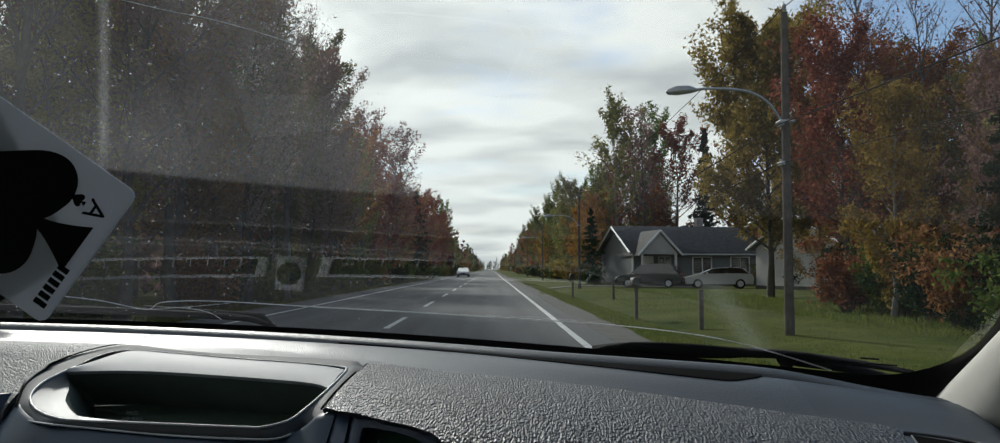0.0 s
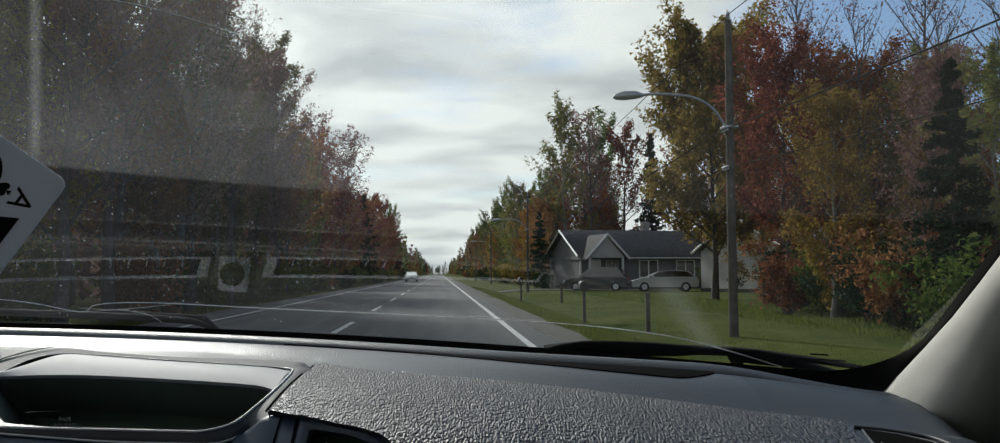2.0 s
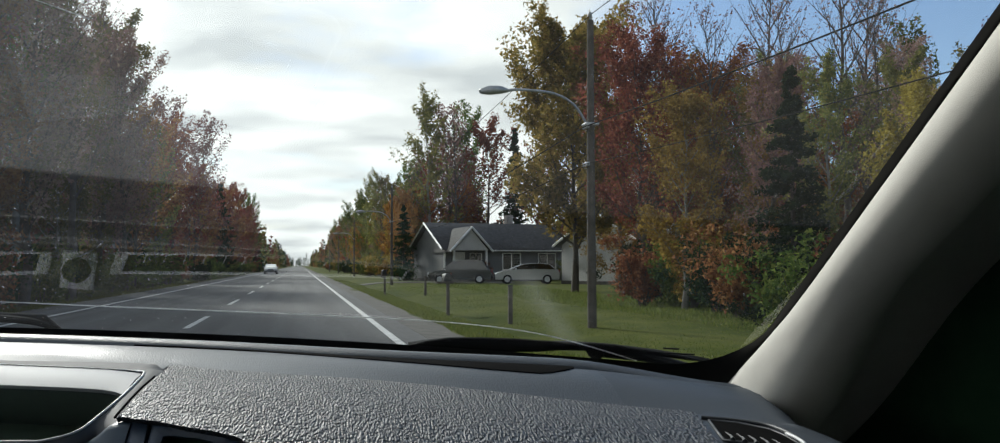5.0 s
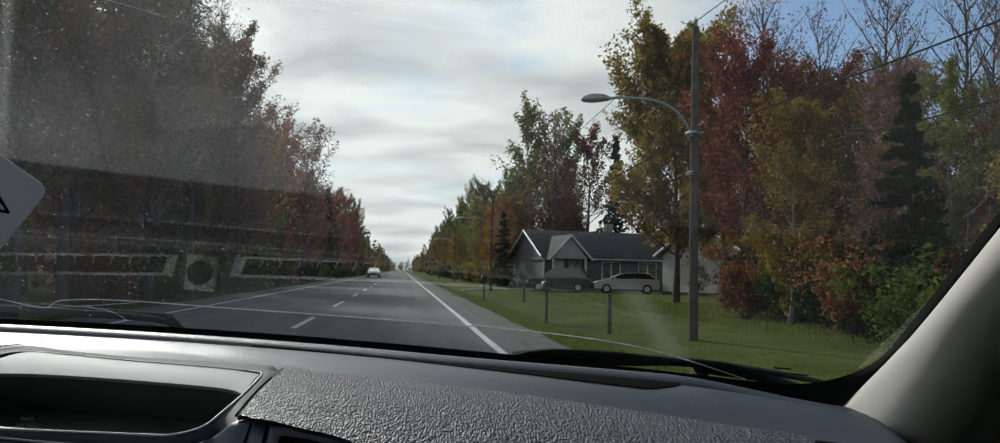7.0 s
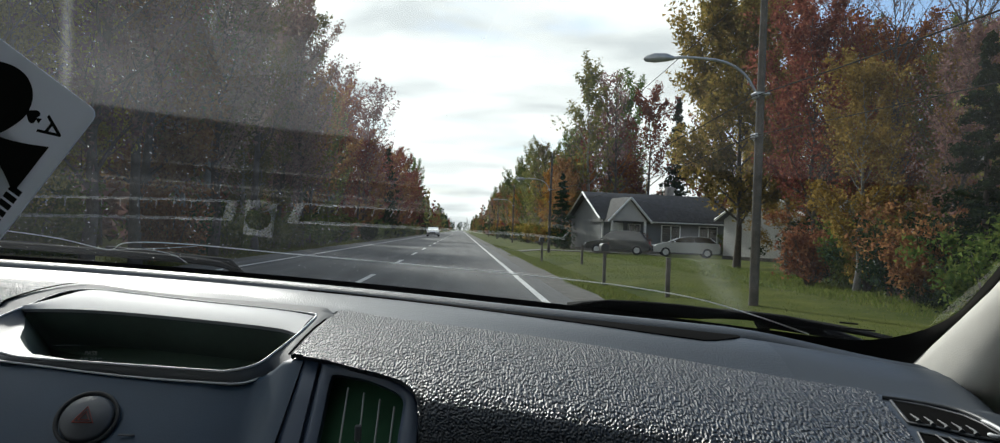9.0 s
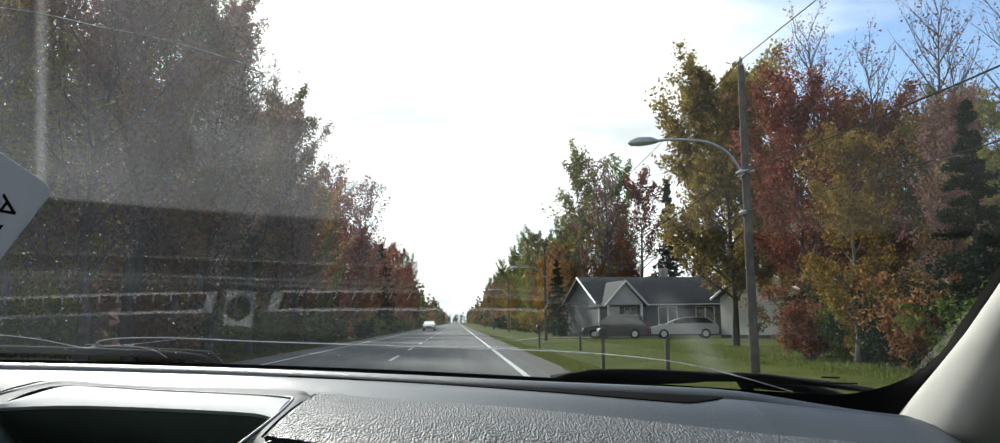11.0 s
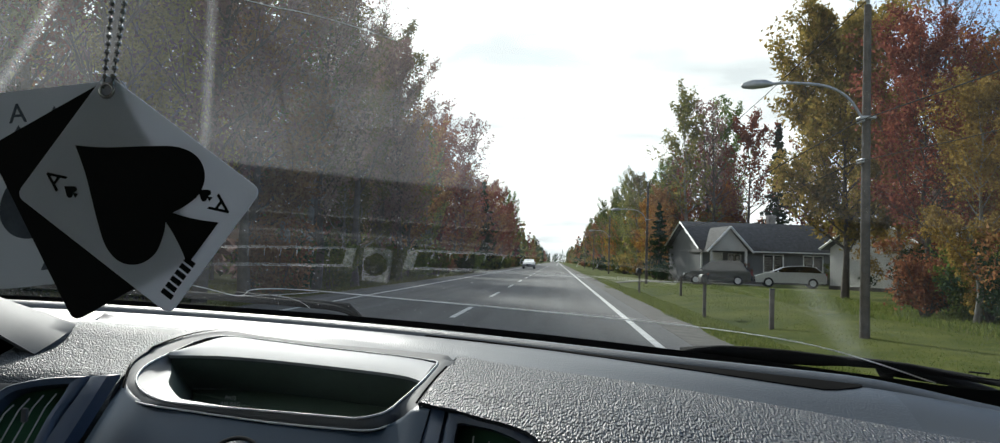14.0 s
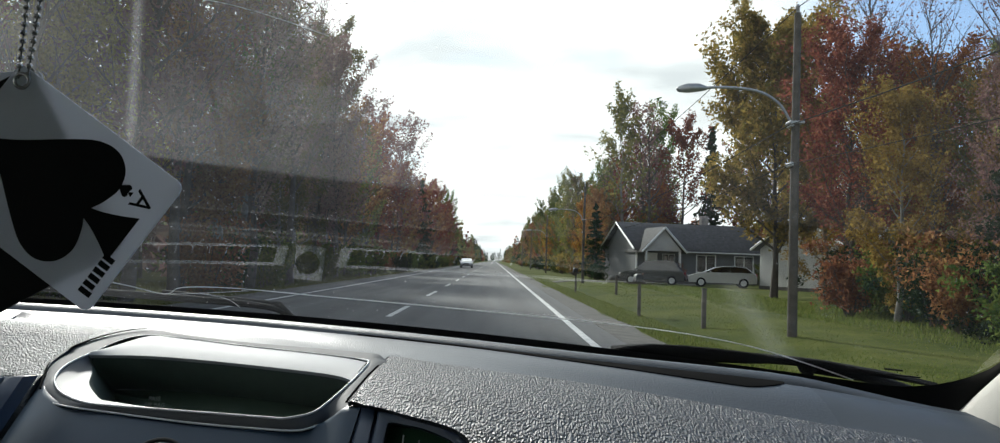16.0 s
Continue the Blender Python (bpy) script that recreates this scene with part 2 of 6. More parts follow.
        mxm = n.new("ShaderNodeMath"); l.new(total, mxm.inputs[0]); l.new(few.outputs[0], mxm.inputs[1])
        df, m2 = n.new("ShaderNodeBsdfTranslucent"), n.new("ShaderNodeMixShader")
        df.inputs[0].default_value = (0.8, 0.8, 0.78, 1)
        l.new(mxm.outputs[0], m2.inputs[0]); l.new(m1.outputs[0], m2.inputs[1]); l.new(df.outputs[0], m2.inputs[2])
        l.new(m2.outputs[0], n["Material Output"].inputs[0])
    else:
        l.new(m1.outputs[0], n["Material Output"].inputs[0])
    return m


M = {
    "asphalt": material("asphalt", (0.078, 0.078, 0.079), 0.85, vary=0.42, scale=0.7, bump=0.5, bump_scale=70, stretch=(2.2, 0.09, 1.0)),
    "paint": material("road_paint", (0.58, 0.58, 0.56), 0.7, vary=0.25, scale=3, bump=0.2),
    "gravel": material("gravel", (0.088, 0.082, 0.072), 0.95, vary=0.4, scale=2.5, bump=0.8, bump_scale=40),
    "grass": material("grass", (0.052, 0.078, 0.014), 0.95, vary=0.35, scale=0.35, second=(0.105, 0.112, 0.028), bump=0.6, bump_scale=30, spec=0.05),
    "blade": leaf_material("grass_blade", [(0.06, 0.085, 0.018), (0.095, 0.115, 0.03), (0.14, 0.14, 0.05)], 0.6),
    "bark": material("bark", (0.085, 0.07, 0.058), 0.95, vary=0.4, scale=4, bump=0.8, bump_scale=30),
    "bark_pale": material("bark_pale", (0.20, 0.185, 0.165), 0.9, vary=0.4, scale=4, bump=0.6, bump_scale=30),
    "red": leaf_material("leaf_red", [(0.09, 0.022, 0.024), (0.17, 0.042, 0.036), (0.22, 0.08, 0.055)]),
    "orange": leaf_material("leaf_orange", [(0.15, 0.06, 0.022), (0.25, 0.105, 0.03), (0.34, 0.18, 0.045)]),
    "rust": leaf_material("leaf_rust", [(0.12, 0.05, 0.03), (0.20, 0.085, 0.045), (0.24, 0.13, 0.06)]),
    "yellow": leaf_material("leaf_yellow", [(0.15, 0.11, 0.03), (0.25, 0.18, 0.04), (0.33, 0.25, 0.07)]),
    "gold": leaf_material("leaf_gold", [(0.16, 0.16, 0.04), (0.30, 0.26, 0.06), (0.45, 0.36, 0.09)]),
    "green": leaf_material("leaf_green", [(0.05, 0.075, 0.018), (0.085, 0.115, 0.03), (0.15, 0.16, 0.04)]),
    "olive": leaf_material("leaf_olive", [(0.08, 0.09, 0.03), (0.14, 0.14, 0.05), (0.23, 0.19, 0.06)]),
    "spruce": leaf_material("leaf_spruce", [(0.018, 0.032, 0.018), (0.03, 0.05, 0.025), (0.045, 0.065, 0.03)], 0.15),
    "mauve": leaf_material("leaf_mauve", [(0.15, 0.08, 0.08), (0.22, 0.13, 0.12), (0.24, 0.17, 0.13)]),
    "plastic": leather("dash_plastic", (0.040, 0.052, 0.068), 700, 0.00010, 0.42, 0.5, 2.0),
    "grain": leather("dash_grain", (0.018, 0.026, 0.038), 800, 0.0034, 0.42, 0.50, 3.4),
    "grain_light": leather("dash_grain_light", (0.028, 0.038, 0.050), 950, 0.0013, 0.50, 0.32, 2.4),
    "slat": material("slat_grey", (0.30, 0.32, 0.32), 0.5, vary=0.1, scale=30),
    "mark": material("display_mark", (0.20, 0.23, 0.22), 0.5, vary=0.1, scale=30),
    "dome": material("sensor_dome", (0.02, 0.022, 0.024), 0.12, vary=0.1, scale=30, coat=0.8),
    "smooth": material("smooth_plastic", (0.075, 0.08, 0.09), 0.45, vary=0.1, scale=5, bump=0.06, bump_scale=900),
    "navy": material("navy_plastic", (0.016, 0.042, 0.078), 0.45, vary=0.12, scale=5, bump=0.05, bump_scale=900),
    "dark": material("black_plastic", (0.012, 0.013, 0.014), 0.5, vary=0.2, scale=8),
    "screen": material("display_cover", (0.095, 0.135, 0.108), 0.25, vary=0.1, scale=5),
    "cavity": material("cavity_plastic", (0.085, 0.11, 0.095), 0.6, vary=0.15, scale=12),
    # pale grey that carries the glare on the lip's front
    "plate": material("plate_grey", (0.62, 0.63, 0.63), 0.5, vary=0.1, scale=40),
    "vent": material("vent_grey", (0.80, 0.81, 0.80), 0.5, vary=0.1, scale=40),
    "deck": material("deck_grey", (0.11, 0.115, 0.12), 0.7, vary=0.15, scale=20),
    # dark green stands in for shade, behind the pillar and in vent recesses
    "shade": material("painted_shade", (0.028, 0.070, 0.040), 0.9, vary=0.2, scale=8, spec=0.05),
    "trim": material("satin_trim", (0.62, 0.63, 0.64), 0.4, vary=0.08, scale=8),
    # visor paler, rim and ring darker: how light falls is in these greys
    "hood": material("hood_lit_grey", (0.31, 0.32, 0.33), 0.62, vary=0.06, scale=5, bump=0.04, bump_scale=900),
    "rim": material("rim_shade_grey", (0.095, 0.100, 0.105), 0.55, vary=0.08, scale=5, bump=0.04, bump_scale=900),
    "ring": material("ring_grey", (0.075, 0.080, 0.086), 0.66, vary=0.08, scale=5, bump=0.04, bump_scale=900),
    "vent_frame": material("vent_frame_navy", (0.038, 0.060, 0.102), 0.45, vary=0.1, scale=5, bump=0.05, bump_scale=900),
    "vent_grille": material("vent_grille", (0.035, 0.040, 0.046), 0.5, vary=0.1, scale=12),
    "lip_glare": material("lip_glare_grey", (0.24, 0.24, 0.23), 0.8, vary=0.3, scale=9),
    # flat black for the shade inside slots and openings
    "void": material("slot_black", (0.004, 0.004, 0.004), 0.95, vary=0.1, spec=0.03),
    "cowl": material("cowl_grey", (0.031, 0.042, 0.057), 0.52, vary=0.10, scale=5, bump=0.04, bump_scale=700, spec=0.5),
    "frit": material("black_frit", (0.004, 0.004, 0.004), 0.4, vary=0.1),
    "rubber": material("wiper_rubber", (0.008, 0.008, 0.009), 0.85, vary=0.2, scale=20, spec=0.15),
    "cream": material("pillar_fabric", (0.58, 0.565, 0.52), 0.9, vary=0.05, scale=9, bump=0.12, bump_scale=1400),
    "door": material("door_trim", (0.10, 0.10, 0.10), 0.7, vary=0.2, scale=5, bump=0.2, bump_scale=300),
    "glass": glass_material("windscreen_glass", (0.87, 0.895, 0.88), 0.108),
    "crack": material("glass_crack", (0.85, 0.87, 0.85), 0.7, vary=0.2, scale=60, spec=0.15),
    "card": leaf_material("card_white", [(0.60, 0.63, 0.68), (0.64, 0.66, 0.70)], 0.22),
    "ink": material("card_black", (0.006, 0.007, 0.007), 0.6, vary=0.1, scale=30, spec=0.12),
    "faint_ink": material("card_faint_print", (0.10, 0.12, 0.15), 0.6, vary=0.2, scale=60, spec=0.2),
    "chrome": material("bead_steel", (0.45, 0.45, 0.45), 0.22, metal=1.0, vary=0.05),
    "wood_pole": material("pole_wood", (0.095, 0.082, 0.07), 0.9, vary=0.35, scale=5, bump=0.5, bump_scale=60),
    "steel": material("galvanised_steel", (0.36, 0.37, 0.38), 0.45, metal=0.7, vary=0.12, scale=12),
    "cable": material("cable_black", (0.03, 0.028, 0.025), 0.95, spec=0.05),
}

# ---------------------------------------------------------------- building tools
def mesh_of(name, verts, faces, mats=(), smooth=False):
    me = bpy.data.meshes.new(name)
    me.from_pydata(verts, [], faces)
    for m in mats:
        me.materials.append(m)
    if smooth:
        me.polygons.foreach_set("use_smooth", [True] * len(me.polygons))
    me.update()
    return me


def text_mesh(body, size, m):
    c = bpy.data.curves.new("text", "FONT")
    c.body, c.size, c.extrude, c.align_x, c.align_y = body, size, 0.00015, "CENTER", "CENTER"
    o = bpy.data.objects.new("text", c)
    me = bpy.data.meshes.new_from_object(o)
    bpy.data.objects.remove(o); bpy.data.curves.remove(c)
    me.transform(m)
    me.materials.clear()
    return me


def part(name, me, mat=None, parent=None, label="", m=None):
    """One mesh object under a thing or a part. me: a mesh, a bmesh, or (verts, faces)."""
    if isinstance(me, tuple):
        me = mesh_of(name, me[0], me[1], smooth=len(me) > 2 and me[2])
        if len(me.polygons) < 20000:
            me.set_sharp_from_angle(angle=radians(66))
    elif isinstance(me, bmesh.types.BMesh):
        bm, me = me, bpy.data.meshes.new(name)
        bm.to_mesh(me); bm.free()
    if mat and not me.materials:
        me.materials.append(mat)
    ob = new(name, me)
    if m is not None:
        ob.matrix_basis = m
    if parent:
        ob.parent = parent
    if label:
        tagged(ob, label)
    return ob


def thing(name, label, category, group="", kind="", at=(0, 0, 0), rz=0.0):
    ob = new(name)
    ob.matrix_basis = pose(*at, 0, 0, rz)
    return tagged(ob, label, category, group, kind)


def box(sx, sy, sz, bevel=0.0, at=(0, 0, 0), m=None):
    bm = bmesh.new()
    bmesh.ops.create_cube(bm, size=1)
    bmesh.ops.scale(bm, vec=(sx, sy, sz), verts=bm.verts)
    if bevel:
        bmesh.ops.bevel(bm, geom=bm.edges[:], offset=bevel, segments=2, affect="EDGES", profile=0.5)
    bmesh.ops.translate(bm, vec=at, verts=bm.verts)
    if m is not None:
        bmesh.ops.transform(bm, matrix=m, verts=bm.verts)
    return bm


def tube(points, radii, sides=8, closed=False):
    """A tapered tube along points."""
    pts = [Vector(p) for p in points]
    n = len(pts)
    radii = [radii] * n if not hasattr(radii, "__len__") else radii
    verts, faces = [], []
    ref = None
    for k, p in enumerate(pts):
        a, b = (pts[(k - 1) % n], pts[(k + 1) % n]) if closed else (pts[max(k - 1, 0)], pts[min(k + 1, n - 1)])
        d = (b - a).normalized()
        if ref is None or abs(ref.dot(d)) > 0.95:
            ref = Vector((0, 0, 1)) if abs(d.z) < 0.9 else Vector((1, 0, 0))
        u = (ref - d * ref.dot(d)).normalized()
        ref, v = u, d.cross(u)
        for s in range(sides):
            q = 2 * math.pi * s / sides
            verts.append(p + (u * math.cos(q) + v * math.sin(q)) * radii[k])
    for k in range(n if closed else n - 1):
        for s in range(sides):
            s2, k2 = (s + 1) % sides, (k + 1) % n
            faces.append((k * sides + s, k * sides + s2, k2 * sides + s2, k2 * sides + s))
    if not closed:
        faces.append(tuple(range(sides))[::-1])
        faces.append(tuple(range((n - 1) * sides, n * sides)))
    return verts, faces, True


def grid(rows, closed_u=False):
    """Faces over rows of points of equal length."""
    w = len(rows[0])
    verts = [p for r in rows for p in r]
    faces = []
    for i in range(len(rows) - 1):
        for j in range(w if closed_u else w - 1):
            j2 = (j + 1) % w
            faces.append((i * w + j, i * w + j2, (i + 1) * w + j2, (i + 1) * w + j))
    return verts, faces, True


def slab(rows, drop):
    """A sheet of points with a thickness: drop is the way to its lower side."""
    top_v, top_f, _ = grid(rows)
    nv, h, w = len(top_v), len(rows), len(rows[0])
    low = [Vector(p) + Vector(drop) for p in top_v]
    faces = list(top_f) + [tuple(i + nv for i in f[::-1]) for f in top_f]
    rim = [j for j in range(w)] + [i * w + w - 1 for i in range(1, h)] + [(h - 1) * w + j for j in range(w - 2, -1, -1)] + [i * w for i in range(h - 2, 0, -1)]
    for a, b in zip(rim, rim[1:] + rim[:1]):
        faces.append((b, a, a + nv, b + nv))
    return [Vector(p) for p in top_v] + low, faces, True


def spline(points, steps=6, closed=False):
    """A smooth line through points."""
    pts = [Vector(p) for p in points]
    n = len(pts)
    out = []
    for k in range(n if closed else n - 1):
        p0 = pts[(k - 1) % n] if closed or k else pts[0]
        p1, p2 = pts[k], pts[(k + 1) % n]
        p3 = pts[(k + 2) % n] if closed or k + 2 < n else pts[-1]
        for s in range(steps):
            t = s / steps
            out.append(0.5 * ((2 * p1) + (p2 - p0) * t + (2 * p0 - 5 * p1 + 4 * p2 - p3) * t * t + (3 * p1 - p0 - 3 * p2 + p3) * t ** 3))
    if not closed:
        out.append(pts[-1])
    return out


def join(*meshes):
    """Several (verts, faces) as one."""
    verts, faces = [], []
    for me in meshes:
        k = len(verts)
        verts += list(me[0]); faces += [tuple(i + k for i in f) for f in me[1]]
    return verts, faces, True


# ---------------------------------------------------------------- ground and road
RIGHT_LINE, CENTRE_LINE, LEFT_LINE = 1.56, -2.12, -5.95
ROAD_L, ROAD_R = -6.9, 2.15
FAR = 1500.0


def lie(x, y):
    """Height of the ground beside the road: a shallow ditch, then lawn or forest floor, a little uneven."""
    d = max(x - ROAD_R, ROAD_L - x, 0.0)
    z = -0.03 - 0.05 * min(d, 1.0)
    if x < 0:
        z -= 0.35 * math.exp(-((d - 3.0) / 1.2) ** 2)
    else:
        z -= 0.16 * math.exp(-((d - 2.2) / 0.9) ** 2)
    return z + 0.10 * (noise.noise((x * 0.12, y * 0.12, 0)) - 0.1) * min(1, d / 3)


def build_ground():
    xs = [-1500, -300, -120, -60, -40, -30, -24, -19, -15, -13, -11.5, -10.8, -10.2, -9.6, -9, -8.4, -7.8, ROAD_L - 0.5, ROAD_L + 0.1, ROAD_R - 0.1, ROAD_R + 0.5, 3.2,
          3.7, 4.2, 4.7, 5.3, 6, 7, 8, 9.5, 11, 13, 15, 18, 22, 28, 36, 60, 120, 300, 1500]
    ys = [-60, -20, -6] + [2 + 2 * k for k in range(35)] + [80, 95, 115, 140, 180, 240, 320, 450, 650, 1000, FAR, 2500]
    rows = [[(x, y, lie(x, y) if abs(x) < 60 and y < 400 else -0.08) for x in xs] for y in ys]
    v, f, _ = grid(rows)
    g = part("ground", (v, f, True), M["grass"])
    tagged(g, "autumn grass verge and lawn beside the road", "ground", kind="structure")
    road = part("road", slab([[(x, y, 0.0 if x in (-6.4, 1.6) else 0.02 * (x == CENTRE_LINE) - 0.02 * (x in (ROAD_L, ROAD_R))) for x in (ROAD_L, -6.4, CENTRE_LINE, 1.6, ROAD_R)]
                          for y in (-60, 0, 20, 60, 200, FAR)], (0, 0, -0.2)), M["asphalt"])
    tagged(road, "straight grey asphalt two-lane country road", "road", kind="structure")
    for name, a, b in (("right", ROAD_R - 0.02, ROAD_R + 0.75), ("left", ROAD_L - 0.9, ROAD_L + 0.02)):
        rows = []
        for k in range(150):
            y = -40 + k * 2.0 + (k > 120) * (k - 120) * 12
            w = 0.18 * noise.noise((y * 0.3, 5 if name == "left" else 0, 1))
            xa, xb = (a, b + w) if name == "right" else (a + w, b)
            rows.append([(xa + (xb - xa) * u / 3, y, (-0.015 - 0.055 * (u / 3 if name == "right" else 1 - u / 3))) for u in range(4)])
        s = part("shoulder", slab(rows, (0, 0, -0.1)), M["gravel"])
        tagged(s, "narrow gravel shoulder at the road's edge", "shoulder", kind="structure")


def zroad(x):
    return 0.02 * max(0, 1 - abs(x - CENTRE_LINE) / 4)


def marking(x, y0, y1, w, label):
    z = zroad(x) + 0.004
    n = max(2, int(min(y1 - y0, 120) / 3))
    rows = []
    for k in range(n + 1):
        y = y0 + (y1 - y0) * (k / n) ** (1 if y1 - y0 < 50 else 2.2)
        j = 0.012 * noise.noise((y, x, 0))
        rows.append([(x - w / 2 + j, y, z), (x + w / 2 + j, y, z)])
    m = part("lane_marking", slab(rows, (0, 0, -0.02)), M["paint"])
    tagged(m, label, "lane marking", "lane markings", "structure")


build_ground()
marking(RIGHT_LINE, -30, FAR - 10, 0.13, "solid white painted edge line on asphalt")
marking(LEFT_LINE, -30, FAR - 10, 0.13, "solid white painted edge line on asphalt")
for k in range(22):
    marking(CENTRE_LINE, 7.1 + 10.1 * k, 11.1 + 10.1 * k, 0.12, "worn white dash of the centre line")


# ---------------------------------------------------------------- trees
rng = np.random.default_rng(7)


def leaves(centres, spread, count, size, droop=0.0, flat=0.0):
    """Small pointed leaves strewn round centres, in one mesh."""
    c = np.asarray(centres, float)
    idx = rng.integers(0, len(c), count)
    sp = np.asarray(spread, float)
    if sp.ndim:
        sp = sp[idx][:, None]
    g = rng.normal(size=(count, 3))
    g /= np.linalg.norm(g, axis=1)[:, None] + 1e-9
    pos = c[idx] + g * sp * rng.random((count, 1)) ** 0.6
    pos[:, 2] -= droop * rng.random(count)
    a = rng.normal(size=(count, 3)); a[:, 2] *= 1 - flat
    a /= np.linalg.norm(a, axis=1)[:, None]
    b = np.cross(a, rng.normal(size=(count, 3))); b /= np.linalg.norm(b, axis=1)[:, None] + 1e-9
    s = size * (0.55 + 0.9 * rng.random((count, 1)))
    v = np.stack([pos - a * s * 0.6 - b * s * 0.5, pos - a * s * 0.5 + b * s * 0.5, pos + a * s], 1).reshape(-1, 3)
    return v, np.arange(count * 3).reshape(-1, 3)


def fast_mesh(name, v, f, mat):
    me = bpy.data.meshes.new(name)
    me.vertices.add(len(v)); me.vertices.foreach_set("co", np.asarray(v, np.float32).ravel())
    me.loops.add(f.size); me.loops.foreach_set("vertex_index", f.ravel().astype(np.int32))
    me.polygons.add(len(f)); me.polygons.foreach_set("loop_start", np.arange(0, f.size, f.shape[1], dtype=np.int32))
    me.materials.append(mat)
    me.update(calc_edges=True)
    return me


def broadleaf(name, label, mat, bark, height, width, base, count, size, limbs=16, upright=0.5, seed=0, sprays=7, twigs=2):
    """A broad-leaved tree: leaning tapered trunk, rising limbs, and leaves in sprays along the twigs, with gaps."""
    r = random.Random(seed)
    t = thing(name, label, "tree")
    lean = Vector((r.uniform(-.05, .05), r.uniform(-.05, .05), 1))
    trunk_pts = [lean * (height * 0.95 * k / 7) + Vector((r.uniform(-.1, .1), r.uniform(-.1, .1), 0)) * (k > 0) * height / 10 for k in range(8)]
    r0 = 0.012 * height + 0.02
    wood = [tube(trunk_pts, [r0 * (1.25 if k == 0 else 1) * (1 - k / 7.3) for k in range(8)], 6)]
    centres, spreads = [], []

    def spray(a, way, length, rb):
        """A twig that turns upwards, with leaves along it and a bare tip."""
        way = (way + Vector((r.gauss(0, .45), r.gauss(0, .45), r.gauss(0.25, .3)))).normalized()
        tip = a + way * length + Vector((0, 0, 0.22 * length))
        mid = a.lerp(tip, 0.5) - Vector((0, 0, 0.06 * length))
        wood.append(tube([a, mid, tip + (tip - mid) * 0.25], [rb, rb * 0.6, rb * 0.2], 3))
        for u in (0.3, 0.55, 0.8, 1.0):
            centres.append(a.lerp(mid, u * 2) if u < 0.5 else mid.lerp(tip, u * 2 - 1)); spreads.append(length * (0.52 - 0.22 * u) + 0.10)
        for k in range(twigs):
            s = mid.lerp(tip, r.random())
            e = s + (way + Vector((r.gauss(0, .7), r.gauss(0, .7), r.gauss(.2, .4)))).normalized() * length * r.uniform(.3, .5)
            wood.append(tube([s, e], [rb * 0.4, rb * 0.15], 3))
            centres.append(s.lerp(e, 0.7)); spreads.append(length * 0.26 + 0.05)
    for k in range(limbs):
        u = base + (0.98 - base) * (k + r.random()) / limbs
        j = min(int(u / 0.95 * 7), 6)
        p = trunk_pts[j].lerp(trunk_pts[j + 1], min(1, max(0, u / 0.95 * 7 - j)))
        q = (u - base) / (1 - base)
        reach = width * 0.5 * (0.30 + 0.80 * math.sin(math.pi * min(1, 0.20 + 0.74 * q)) ** 0.9) * r.uniform(0.65, 1.1)
        ang = k * 2.4 + r.uniform(-.4, .4)
        d = Vector((math.cos(ang), math.sin(ang), upright * r.uniform(0.7, 1.5) + 0.5 * q)).normalized()
        tip = p + d * reach + Vector((0, 0, 0.12 * reach))
        mid = p.lerp(tip, 0.5) + Vector((r.uniform(-.1, .1), r.uniform(-.1, .1), -0.07)) * reach
        rb = r0 * 0.38 * (1 - 0.7 * q)
        wood.append(tube([p, mid, tip], [rb, rb * 0.6, rb * 0.2], 4))
        for s in range(sprays):
            w = 0.22 + 0.78 * (s + r.random() * 0.6) / sprays
            a = p.lerp(mid, w * 2) if w < 0.5 else mid.lerp(tip, min(1, w * 2 - 1))
            spray(a, d, reach * r.uniform(0.22, 0.42) + 0.15, rb * 0.32)
    for k in range(7):
        spray(trunk_pts[6].lerp(trunk_pts[7], r.random()), Vector((r.gauss(0, .3), r.gauss(0, .3), 1)), width * r.uniform(0.08, 0.17), r0 * 0.1)
    part("trunk", join(*wood), bark, t)
    if count:
        v, f = leaves(centres, spreads, count, size, 0.06)
        part("crown", fast_mesh("crown", v, f, mat), None, t)
    return t


def conifer(name, label, mat, bark, height, width, count, size, seed=0):
    """A spruce: straight trunk, whorls of drooping boughs, needles in sprays along them."""
    r = random.Random(seed)
    t = thing(name, label, "tree")
    wood = [tube([(0, 0, 0), (0, 0, height * 0.5), (0.03, 0, height)], [0.013 * height, 0.008 * height, 0.01], 7)]
    centres, spreads = [], []
    for k in range(int(height * 10)):
        u = min(0.985, max(0.05, 0.06 + 0.93 * k / (height * 10) + r.gauss(0, 0.012)))
        reach = width * 0.5 * (1 - u) ** 0.85 * r.choice((0.55, 0.75, 0.9, 1.0, 1.12)) * r.uniform(0.9, 1.1) + 0.06
        ang = k * 2.39996 + r.uniform(-.5, .5)
        p = Vector((0, 0, u * height)); d = Vector((math.cos(ang), math.sin(ang), -0.32 + 0.45 * u + r.uniform(-0.12, 0.12)))
        wood.append(tube([p, p + d * reach], [0.02, 0.006], 4))
        for s in range(4):
            centres.append(p + d * reach * (0.25 + 0.25 * s)); spreads.append(0.10 + 0.10 * reach)
    part("trunk", join(*wood), bark, t)
    v, f = leaves(centres, spreads, count, size, 0.12, 0.3)
    part("crown", fast_mesh("crown", v, f, mat), None, t)
    return t


